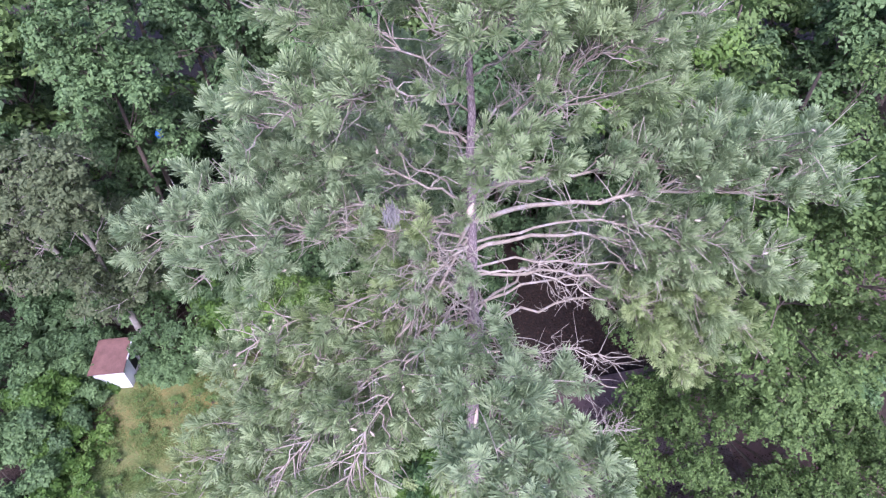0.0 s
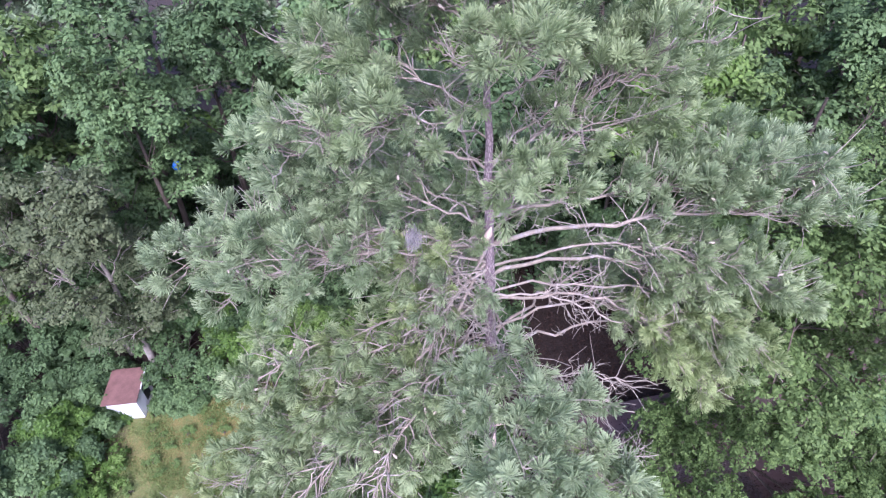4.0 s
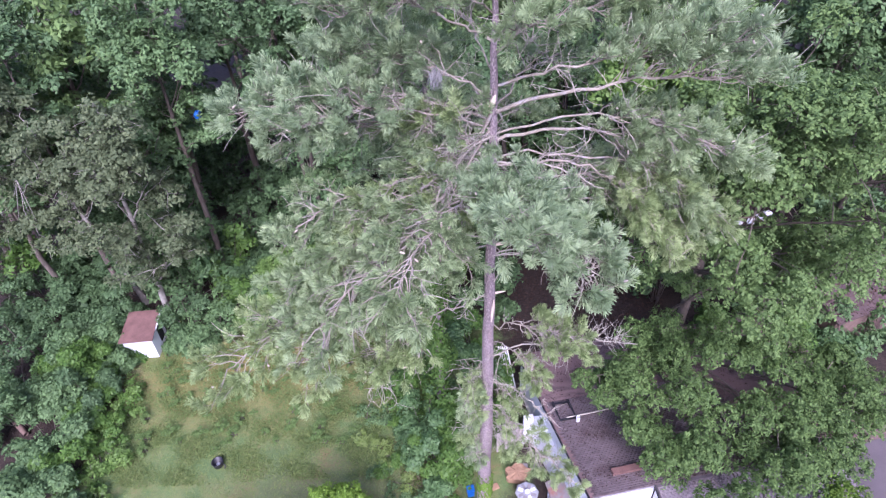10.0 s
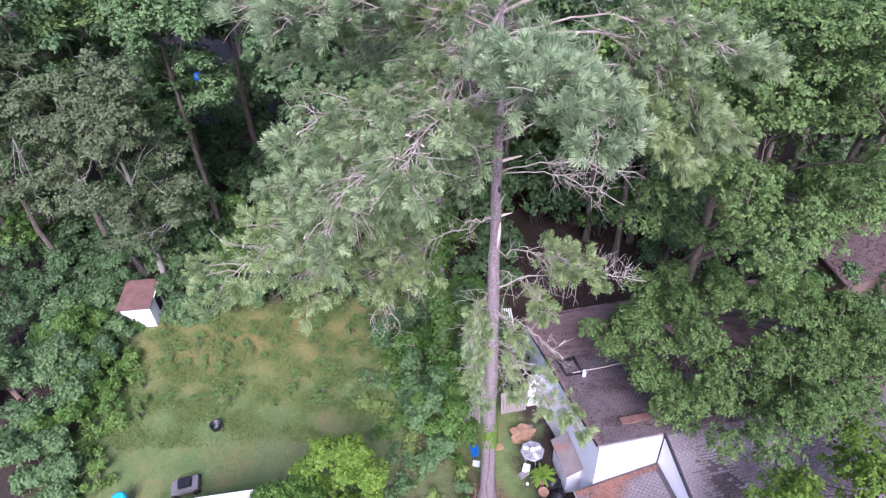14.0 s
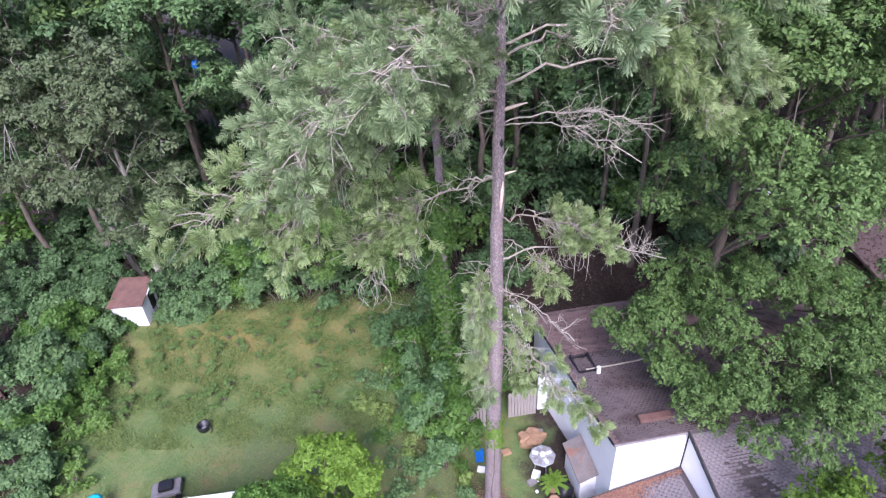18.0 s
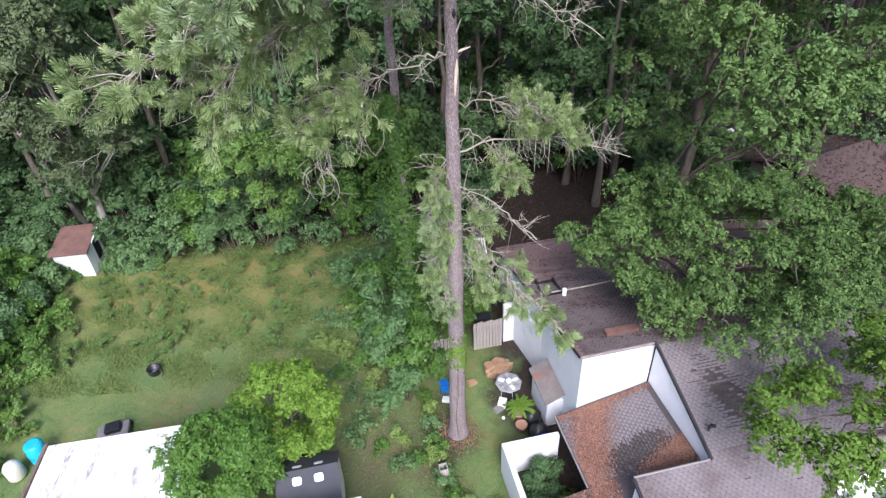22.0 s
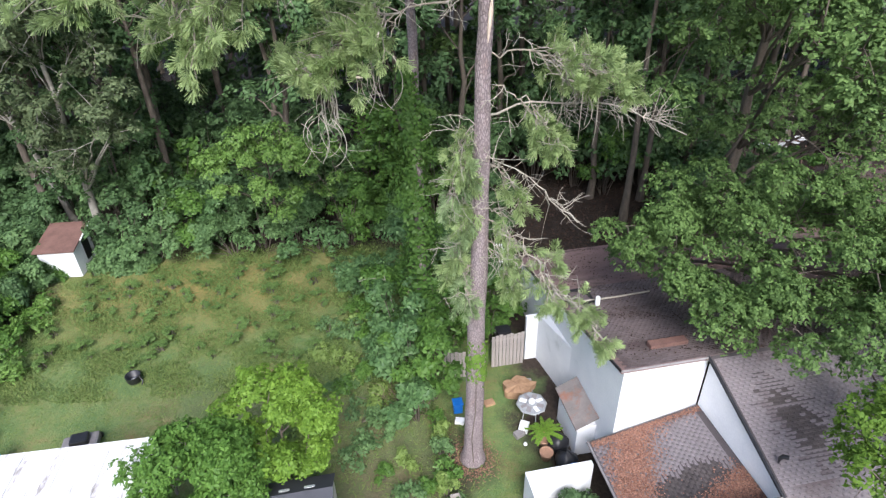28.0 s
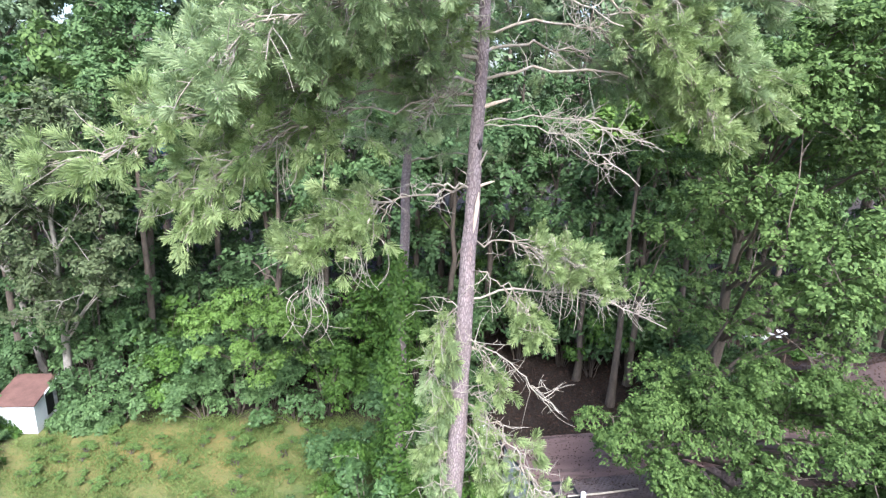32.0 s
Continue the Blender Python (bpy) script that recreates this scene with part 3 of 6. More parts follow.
def dead_limb(z, mid, tip, r0, twigs, spread, seed, curl=0.0, s0=0.35, sub=4, mat=None):
    """A bare grey limb with forking twigs."""
    rng = np.random.default_rng(seed)
    main = curve(trunk_at(z) if np.ndim(z) == 0 else z, mid, tip, 14, 0.04, rng)
    tb = Tubes().add(main, np.linspace(r0, 0.012, 14), 6)
    tang = unit(np.gradient(main, axis=0))
    for i in range(twigs):
        k = int((s0 + (1 - s0) * rng.random()) * 12)
        d = unit(tang[k] * 0.8 + rng.normal(0, 0.55, 3) + (0, 0, -curl))
        e = main[k] + d * spread * rng.uniform(0.4, 1) - (0, 0, curl * spread * 0.4)
        path = curve(main[k], main[k] + d * spread * 0.5 + rng.normal(0, 0.12, 3), e, 6, 0.03, rng)
        tb.add(path, np.linspace(0.011, 0.005, 6), 4)
        for _ in range(sub):
            q = path[rng.integers(2, 6)]
            g = q + d * 0.25 + rng.normal(0, 0.22, 3) - (0, 0, curl * 0.2)
            tb.add(curve(q, (q + g) / 2 + rng.normal(0, 0.06, 3), g, 4), np.linspace(0.007, 0.0035, 4), 3)
    return part("dead_limb", tb.mesh("dead_limb"), mat or DEADWOOD, pine, "bare grey dead limb")


def curled_twigs(c, n, seed):
    """Thin dead twigs that hang and curl back on themselves."""
    rng = np.random.default_rng(seed)
    tb = Tubes()
    for _ in range(n):
        p = np.array(c) + rng.normal(0, 0.12, 3)
        a, turn = rng.uniform(0, 6.283), rng.choice((-1, 1)) * rng.uniform(0.8, 2.8)
        flat = np.array([math.cos(a), math.sin(a), 0.0])
        pts, ang = [p], -1.57 - 0.4 * turn
        for k in range(9):
            p = p + (flat * math.cos(ang) + np.array([0, 0, 1.0]) * math.sin(ang)) * rng.uniform(0.08, 0.15)
            pts.append(p)
            ang += turn / 9
        tb.add(pts, np.linspace(0.011, 0.004, 10), 4)
        q = pts[rng.integers(3, 7)]
        e = q + rng.normal(0, 0.18, 3) - (0, 0, 0.15)
        tb.add(curve(q, (q + e) / 2 + rng.normal(0, 0.06, 3), e, 4), np.linspace(0.006, 0.003, 4), 3)
    return part("curled_twig", tb.mesh("curled_twig"), DEADWOOD, pine, "pale curled dead twigs")


def build_pine():
    rng = np.random.default_rng(5)
    zs = np.concatenate([[-0.3, 0.0, 0.35, 1.0], np.linspace(2, 24.2, 32)])
    rad = np.where(zs < 19, 0.29 - 0.0105 * zs, 0.0905 - 0.014 * (zs - 19))
    rad[:3] = (0.50, 0.40, 0.31)
    pts = np.array([trunk_at(z) for z in zs]) + np.concatenate([np.zeros((4, 3)), rng.normal(0, 0.018, (32, 3))])
    part("trunk", Tubes().add(pts, np.maximum(rad, 0.02), 18).mesh("trunk"), BARK_PINE, pine, "reddish grey plated bark trunk")
    N, B, W = NEEDLE, NEEDLE_BLUE, NEEDLE_YELLOW
    limbs = [
        # right-hand side
        (18.5, (3.0, 9.9, 19.8), (5.9, 10.0, 19.2), 0.085, 1.1, 0.45, 44, -0.22, B),
        (19.1, (2.4, 10.4, 19.8), (5.2, 9.9, 20.1), 0.06, 0.95, 0.42, 34, -0.25, B),
        (17.8, (3.0, 10.9, 18.8), (5.5, 10.4, 15.9), 0.075, 1.15, 0.42, 44, 0.35, N),
        (17.2, (3.0, 10.4, 18.0), (4.9, 10.0, 15.0), 0.06, 1.1, 0.5, 38, 0.4, W),
        (18.0, (3.4, 10.7, 18.9), (6.1, 10.3, 17.2), 0.05, 1.1, 0.4, 46, 0.2, N),
        (17.4, (3.6, 10.8, 17.8), (6.0, 10.5, 15.5), 0.045, 1.0, 0.5, 34, 0.3, W),
        (16.4, (2.2, 10.9, 17.2), (4.0, 11.2, 15.8), 0.055, 1.2, 0.5, 24, 0.4, N),
        (15.5, (3.2, 11.6, 16.4), (5.5, 10.7, 14.9), 0.06, 1.0, 0.55, 26, 0.35, W),
        (16.0, (2.6, 12.6, 16.8), (4.6, 13.4, 15.2), 0.06, 1.5, 0.3, 32, 0.3, N),
        # upper part
        (19.6, (1.1, 10.5, 21.2), (3.2, 10.2, 22.3), 0.065, 1.1, 0.35, 22, 0.0, N),
        (20.1, (2.0, 11.8, 21.6), (4.0, 12.4, 21.0), 0.05, 1.2, 0.35, 22, 0.1, N),
        (20.0, (1.8, 11.0, 20.8), (3.7, 11.2, 20.6), 0.045, 1.1, 0.35, 18, 0.1, N),
        (20.0, (-1.5, 10.9, 21.4), (-3.0, 10.3, 20.9), 0.055, 1.05, 0.3, 26, 0.0, B),
        (20.6, (-1.0, 10.2, 21.8), (-2.0, 9.4, 21.6), 0.04, 1.0, 0.35, 18, 0.05, N),
        (20.9, (-1.2, 11.6, 22.2), (-2.4, 12.2, 21.9), 0.04, 1.1, 0.3, 20, 0.05, N),
        (19.9, (0.6, 9.4, 20.9), (0.9, 8.6, 21.0), 0.03, 0.7, 0.45, 8, 0.05, N),
        # left-hand side
        (18.3, (-2.6, 10.6, 19.8), (-5.0, 10.5, 18.8), 0.075, 1.25, 0.3, 50, -0.05, B),
        (18.1, (-2.0, 9.9, 19.6), (-4.0, 9.4, 18.9), 0.055, 1.15, 0.35, 38, 0.0, B),
        (18.9, (-1.6, 10.6, 20.2), (-3.2, 11.0, 19.9), 0.05, 1.15, 0.25, 32, 0.0, B),
        (17.6, (-2.4, 11.2, 18.6), (-4.4, 12.0, 17.6), 0.06, 1.4, 0.3, 34, 0.2, N),
        (18.2, (-0.9, 9.4, 16.9), (-2.7, 7.8, 16.1), 0.075, 1.4, 0.3, 40, 0.5, N),
        (16.6, (-1.6, 8.6, 17.3), (-3.6, 6.8, 15.7), 0.055, 1.4, 0.3, 44, 0.35, N),
        (16.9, (-0.9, 8.4, 17.8), (-1.9, 6.4, 16.9), 0.045, 1.2, 0.4, 30, 0.35, N),
        (17.1, (-1.4, 9.6, 17.4), (-3.0, 9.2, 16.6), 0.045, 1.2, 0.3, 16, 0.4, W),
        (17.0, (-2.4, 9.9, 17.6), (-4.4, 9.5, 16.4), 0.05, 1.2, 0.4, 26, 0.3, N),
        (16.4, (-2.2, 9.2, 16.8), (-4.4, 8.3, 15.6), 0.045, 1.2, 0.35, 32, 0.35, N),
        (16.0, (-1.6, 10.2, 16.6), (-3.4, 10.2, 15.6), 0.05, 1.3, 0.35, 16, 0.4, W),
        (15.4, (-3.0, 9.4, 15.9), (-6.0, 7.4, 14.0), 0.07, 1.4, 0.3, 44, 0.15, W),
        (15.2, (-3.0, 10.3, 15.6), (-5.4, 9.2, 13.6), 0.06, 1.4, 0.35, 38, 0.35, W),
        (15.0, (-2.4, 9.2, 15.2), (-4.4, 7.8, 13.7), 0.05, 1.3, 0.4, 30, 0.4, W),
        # towards the open yard
        (17.2, (0.3, 7.8, 18.6), (0.4, 5.5, 18.7), 0.06, 0.95, 0.4, 40, 0.05, B),
        (17.0, (0.9, 7.6, 18.2), (1.3, 5.3, 18.0), 0.05, 0.85, 0.45, 34, 0.15, B),
        # behind
        (17.0, (-1.6, 12.4, 18.0), (-3.0, 14.2, 16.6), 0.055, 1.5, 0.35, 14, 0.25, N),
        (18.4, (1.4, 12.8, 19.2), (2.6, 14.4, 18.2), 0.055, 1.5, 0.35, 14, 0.15, N),
        (19.4, (-0.2, 13.0, 20.4), (-0.6, 14.2, 20.0), 0.045, 1.4, 0.35, 14, 0.1, N),
        (17.6, (0.7, 12.6, 18.2), (1.4, 14.6, 16.8), 0.05, 1.5, 0.35, 14, 0.25, N),
        (16.2, (-0.4, 12.4, 16.6), (-0.8, 14.4, 15.4), 0.05, 1.5, 0.35, 14, 0.3, N),
        (18.8, (-1.0, 12.2, 19.4), (-2.2, 13.4, 18.8), 0.05, 1.4, 0.35, 14, 0.15, N),
        # lower small limbs
        (13.35, (-1.3, 9.7, 13.4), (-2.9, 9.0, 12.5), 0.05, 1.15, 0.5, 40, 0.3, W),
        (12.2, (1.3, 10.0, 12.4), (2.7, 9.8, 11.8), 0.04, 0.85, 0.35, 32, 0.3, W),
        (11.6, (1.0, 9.9, 11.6), (1.7, 9.6, 10.6), 0.03, 0.6, 0.4, 8, 0.6, W),
        (8.6, (1.2, 9.6, 8.2), (1.9, 9.2, 6.9), 0.03, 0.7, 0.5, 10, 0.5, W),
        (8.0, (1.6, 9.4, 7.4), (3.1, 8.9, 5.6), 0.03, 0.65, 0.6, 8, 0.4, W),
    ]
    for i, a in enumerate(limbs):
        a = (*a[:3], a[3] * (0.85 if i < 9 else 0.7), *a[4:])
        pine_limb(*a, seed=100 + i, tufts=4, bare=0.16 if i < 38 else 0.3)
    for k in range(11):
        a = k * 2.4
        z = 21.2 + 0.27 * k
        ln = 2.2 - 0.16 * k
        tip = trunk_at(z) + (math.cos(a) * ln, math.sin(a) * ln, 0.9)
        pine_limb(z, (trunk_at(z) + tip) / 2 + (0, 0, 0.25), tip, 0.03, 1.0, 0.3, 20, 0.0, (N, B, N, W)[k % 4], 300 + k, tufts=4, bare=0.15)
    # short leafy shoots close to the trunk
    for k in range(11):
        z = 15.2 + 0.34 * k
        a = rng.uniform(-3.6, -2.35)
        ln = rng.uniform(1.0, 1.8)
        tip = trunk_at(z) + (math.cos(a) * ln, math.sin(a) * ln, rng.uniform(-0.7, 0.3))
        pine_limb(z, trunk_at(z) + (math.cos(a) * ln * 0.5, math.sin(a) * ln * 0.5, 0.3), tip, 0.022, 0.7, 0.4, 12, 0.25, (N, W, B)[k % 3], 360 + k, tufts=3, bare=0.35)
    for k in range(6):
        z = 10.8 - 0.7 * k
        tip = trunk_at(z) + (-0.5 - 0.2 * math.sin(k * 2.1), -0.15 - 0.25 * math.cos(k), -0.85)
        pine_limb(z, trunk_at(z) + (-0.55, -0.1, 0.05), tip, 0.016, 0.32, 0.35, 8, 0.8, N if k % 2 else W, 330 + k, tufts=3, bare=0.15)
    for k in range(3):
        z = 9.9 - 1.1 * k
        tip = trunk_at(z) + (0.8, -0.3, -0.8)
        pine_limb(z, trunk_at(z) + (0.5, -0.1, 0.0), tip, 0.014, 0.35, 0.4, 5, 0.7, W, 350 + k, tufts=3, bare=0.3)
    dead_limb(10.95, (2.4, 10.4, 11.6), (5.2, 11.2, 9.9), 0.027, 30, 0.5, 401, s0=0.4, curl=-0.2, sub=5)
    dead_limb(10.1, (1.0, 9.7, 9.9), (2.2, 9.1, 8.8), 0.013, 8, 0.5, 402)
    dead_limb(14.6, (1.8, 10.4, 15.3), (4.2, 10.4, 14.2), 0.02, 20, 0.7, 403, s0=0.45)
    dead_limb(14.6, (1.7, 10.2, 15.0), (3.7, 10.2, 13.5), 0.016, 16, 0.6, 404, s0=0.45)
    for c, n, seed in (((-2.75, 8.9, 12.1), 12, 405), ((-2.0, 9.1, 12.5), 11, 406), ((-4.3, 8.3, 13.9), 11, 407), ((-3.3, 8.8, 14.3), 9, 411), ((-3.0, 8.7, 11.5), 8, 412), ((1.7, 9.7, 12.0), 7, 413), ((2.3, 9.7, 11.4), 6, 414)):
        curled_twigs(c, n, seed)
    dead_limb(17.3, (1.6, 10.5, 17.4), (3.0, 10.2, 16.6), 0.028, 7, 0.6, 408, sub=3)
    dead_limb(18.0, (-1.0, 9.6, 18.0), (-1.4, 8.8, 16.0), 0.03, 9, 0.7, 409, curl=0.2)
    dead_limb(13.4, (-0.5, 9.9, 13.5), (-0.9, 9.6, 13.4), 0.03, 3, 0.4, 410)
    # torn stubs and scars
    for z, way, r, mat in ((18.6, (-0.30, -0.35, -0.45), 0.05, BARK_LIMB), (14.95, (0.62, -0.12, 0.22), 0.045, FRESHWOOD), (13.35, (0.42, -0.1, 0.18), 0.035, FRESHWOOD), (13.6, (0.22, -0.12, 0.55), 0.03, DEADWOOD), (15.9, (-0.55, -0.1, 0.05), 0.05, BARK_LIMB)):
        p = trunk_at(z)
        part("stub", Tubes().add(curve(p, p + np.array(way) * 0.5 + (0, 0, 0.02), p + np.array(way), 5), (r, r, r * 0.9, r * 0.7, r * 0.25), 7).mesh("stub"), mat, pine, "torn pale limb stub")
    p = trunk_at(18.8) + (-0.02, -0.10, 0)
    part("torn_wood", Tubes().add([p + (-0.12, -0.03, -0.2), p + (-0.06, -0.05, -0.08), p + (0.0, -0.05, 0.06), p + (0.05, -0.02, 0.18)], (0.015, 0.06, 0.07, 0.015), 8).mesh("torn_wood"), FRESHWOOD, pine, "pale torn wood at the fork")
    p = trunk_at(12.95) + (0.06, -0.165, 0)
    part("bark_scar", Tubes().add([p + (-0.03, 0, -0.5), p + (-0.01, -0.02, -0.2), p + (0.02, -0.02, 0.1), p + (0.04, 0, 0.35)], (0.01, 0.042, 0.046, 0.01), 8).mesh("bark_scar"), FRESHWOOD, pine, "pale strip where bark tore away")
    p = trunk_at(14.25) + (0.05, -0.15, 0)
    part("knot_hole", Tubes().add([p + (0, 0.02, -0.1), p + (0, -0.01, 0), p + (0, 0.02, 0.1)], (0.01, 0.05, 0.01), 8).mesh("knot_hole"), BLACK, pine, "dark knot hole")
    # tuft of hanging grey moss
    rng = np.random.default_rng(77)
    n = 150
    c = np.array([-0.95, 8.95, 20.15])
    base = c + rng.normal(0, (0.055, 0.055, 0.06), (n, 3))
    tip = base + rng.normal(0, 0.05, (n, 3)) - np.stack([np.zeros(n), np.zeros(n), rng.uniform(0.08, 0.24, n)], 1)
    side = np.stack([np.full(n, 0.005), rng.normal(0, 0.004, n), np.zeros(n)], 1)
    part("hanging_moss", np_mesh("hanging_moss", np.stack([base - side, base + side, tip + side * 0.4, tip - side * 0.4], 1).reshape(-1, 3), np.arange(4 * n).reshape(n, 4)), MOSS, pine, "grey hanging moss clump")


build_pine()


# ---- woods ----
def forest():
    rng = np.random.default_rng(11)
    kinds = []
    for i, (mat, h, semi, leaf, count, k) in enumerate((
        (LEAF_GREEN, 16.5, (2.6, 2.6, 6.4), 0.15, 8000, 44), (LEAF_DARK, 17.5, (2.7, 2.7, 6.9), 0.15, 8000, 44),
        (LEAF_OAK, 15.5, (2.9, 2.9, 6.0), 0.15, 8000, 44), (LEAF_DARK, 13.0, (2.5, 2.5, 5.2), 0.15, 6600, 36), (LEAF_GREEN, 18.5, (2.7, 2.7, 6.8), 0.15, 8000, 44),
        (LEAF_HAZED, 19.0, (3.3, 3.3, 7.6), 0.2, 9000, 56), (LEAF_HAZED, 20.5, (3.4, 3.4, 8.0), 0.2, 9000, 56))):
        r = np.random.default_rng(50 + i)
        lumps = crown_lumps(r, (0, 0, h - semi[2] - 0.3), semi, k, 0.6, 1.15)
        kinds.append((lumps, h, leaf, count, mat))
    protos = {}
    spots = []
    for y0, y1, step, x0, x1 in ((26.5, 29.5, 3.0, -28, 30), (30.5, 34, 3.4, -34, 38), (35.5, 40, 4.2, -40, 46), (42, 50, 5.2, -50, 56), (53, 62, 7.5, -62, 68)):
        x = x0
        while x < x1:
            spots.append((x + rng.uniform(-1, 1), rng.uniform(y0, y1)))
            x += step * rng.uniform(0.75, 1.25)
    for x, y in spots:
        if (2.0 < x < 7.5 and y < 29) or (16 < x < 24 and y < 30) or (-15.5 < x < -9.5 and y < 36):
            continue
        # Rows beyond 41 m take the two kinds with haze in their leaf colour.
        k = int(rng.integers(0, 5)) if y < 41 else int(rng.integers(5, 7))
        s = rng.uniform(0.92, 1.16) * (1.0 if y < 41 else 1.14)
        m = pose(x, y, -0.05, 0, 0, rng.uniform(0, 360)) @ Matrix.Diagonal((s, s, s, 1))
        if k not in protos:
            lumps, h, leaf, count, mat = kinds[k]
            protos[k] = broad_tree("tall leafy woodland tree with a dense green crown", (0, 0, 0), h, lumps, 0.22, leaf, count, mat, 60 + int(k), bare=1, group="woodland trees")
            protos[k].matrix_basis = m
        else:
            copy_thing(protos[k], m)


forest()


def edge_trees():
    def egg(seed, c, semi, k, r0, r1):
        return crown_lumps(np.random.default_rng(seed), c, semi, k, r0, r1)

    broad_tree("oak with dull grey-green leaves at the edge of the woods", (-17.8, 24.2, 0), 14.5, egg(1, (1.6, -2.0, 8.4), (2.9, 2.2, 6.4), 64, 0.5, 1.0) + egg(21, (0.4, -1.9, 5.4), (1.5, 0.8, 2.2), 12, 0.4, 0.7), 0.22, 0.1, 23000, LEAF_GREY, 1, BARK_PALE, lean=(1.2, -1.2))
    broad_tree("tall green sweetgum behind the oak", (-14.9, 27.0, 0), 18.6, egg(2, (0.3, -0.8, 12.6), (2.5, 2.2, 6.6), 56, 0.55, 1.0), 0.22, 0.115, 20000, LEAF_GREEN, 2)
    broad_tree("tall dark green woodland tree", (-9.6, 30.0, 0), 19.5, egg(3, (-0.6, -0.8, 16.0), (2.9, 2.2, 3.8), 40, 0.55, 1.0), 0.22, 0.115, 18000, LEAF_DARK, 3)
    broad_tree("dull grey-green oak by the side of the yard", (-20.0, 25.9, 0), 13.5, egg(4, (-2.0, -1.9, 9.0), (3.0, 2.4, 5.6), 54, 0.5, 1.0), 0.20, 0.105, 19000, LEAF_GREY, 4, BARK_PALE, lean=(-3.0, -0.2))
    broad_tree("large water oak with bright green leaves beside the house", (11.0, 19.5, 0), 19.5, egg(5, (-1.2, -5.0, 12.6), (4.3, 4.2, 6.0), 90, 0.55, 1.15) + egg(55, (0.0, -2.5, 7.0), (4.2, 2.6, 2.6), 18, 0.5, 0.9), 0.30, 0.07, 72000, LEAF_OAK, 5, lean=(-0.6, -2.5))
    broad_tree("tall water oak beside the house", (17.5, 20.5, 0), 18.5, egg(6, (-1.0, -3.5, 10.5), (4.2, 3.8, 7.6), 90, 0.55, 1.15), 0.28, 0.088, 38000, LEAF_OAK, 6, lean=(-0.6, -1.5))
    r = np.random.default_rng(7)
    low = []
    for i in range(98):
        a, q = r.uniform(0, 6.283), r.random() ** 0.5
        w = q * (1 + 0.16 * math.sin(3 * a + 1.0) + 0.10 * math.sin(7 * a))
        low.append((1.1 + 5.6 * w * math.cos(a), -7.1 + 3.5 * w * math.sin(a), 7.1 - 1.7 * q * q + r.normal(0, 0.62), r.uniform(0.4, 0.86)))
    low += [(-4.9, -6.4, 6.3, 0.5), (-4.2, -7.2, 6.2, 0.6), (-3.4, -8.4, 6.0, 0.6), (-2.7, -9.6, 5.9, 0.55), (-1.6, -11.2, 5.6, 0.6), (-0.2, -11.8, 5.5, 0.6)]
    low += [(r.uniform(-2.2, 4.5), r.uniform(-10.4, -8.6), r.uniform(5.2, 6.0), r.uniform(0.45, 0.75)) for _ in range(16)]
    broad_tree("spreading oak limbs hanging low over the house roof", (9.0, 19.2, 0), 9.5, low, 0.22, 0.056, 98000, LEAF_SHADE, 7, lean=(-0.3, -4.5), bare=3, flat=0.85)
    broad_tree("small oak reaching over the roof edge", (14.2, 7.4, 0), 7.2, egg(8, (-5.6, -2.2, 5.4), (2.3, 1.7, 0.8), 30, 0.3, 0.58) + egg(9, (-2.7, -1.6, 5.6), (2.2, 2.0, 1.2), 16, 0.45, 0.8), 0.14, 0.062, 17500, LEAF_SPRING, 8, lean=(-1.0, 0), bare=4)
    broad_tree("lime green young tree among the brush", (-8.6, 23.4, 0), 6.6, egg(10, (0.4, -1.4, 4.3), (3.2, 1.4, 2.4), 46, 0.35, 0.7), 0.09, 0.075, 15000, LEAF_LIME, 9)
    broad_tree("lime green top of a vine-grown tree", (9.0, 24.5, 0), 17.5, egg(11, (-0.3, -1.5, 14.5), (2.4, 2.0, 2.8), 20, 0.7, 1.2), 0.2, 0.14, 11000, LEAF_LIME, 10)
    broad_tree("bright yellow-green citrus tree in the yard", (-5.5, 9.4, 0), 4.1, egg(12, (0.0, -0.1, 2.4), (1.6, 1.5, 1.35), 34, 0.32, 0.6), 0.07, 0.062, 19000, LEAF_CITRUS, 11)
    broad_tree("dense glossy green shrub tree beside the sheds", (-7.3, 8.0, 0), 3.9, egg(13, (0.1, -0.3, 2.4), (1.45, 1.45, 1.2), 28, 0.45, 0.7), 0.07, 0.06, 24000, LEAF_GLOSS, 12)


edge_trees()


def brush(label, base, height, radius, leaf, count, mat, seed, stems=5, category="shrub", flat=0.8):
    """A many-stemmed shrub."""
    rng = np.random.default_rng(seed)
    root = thing("shrub", label, category, pose(*base))
    k = max(6, int(height * 3))
    lumps = []
    for _ in range(k):
        a, q = rng.uniform(0, 6.28), radius * rng.random() ** 0.5
        z = height * rng.uniform(0.25, 0.9) * (1 - 0.45 * (q / radius) ** 2)
        lumps.append((q * math.cos(a), q * math.sin(a), z, rng.uniform(0.28, 0.5) * radius))
    tb = Tubes()
    for x, y, z, r in lumps:
        tb.add(curve((x * 0.15, y * 0.15, -0.1), (x * 0.4, y * 0.4, z * 0.7), (x, y, z), 5, 0.03, rng), np.linspace(0.03, 0.008, 5), 4)
    part("stemwork", tb.mesh("stemwork"), BARK_OAK, root)
    arr = np.array(lumps)
    p, nor = lump_leaves(arr[:, :3], arr[:, 3], count, rng, flat, leaf=leaf, per=14)
    p[:, 2] = np.maximum(p[:, 2], 0.03)
    part("foliage", leaf_mesh("foliage", p, nor, leaf, rng), mat, root)
    return root


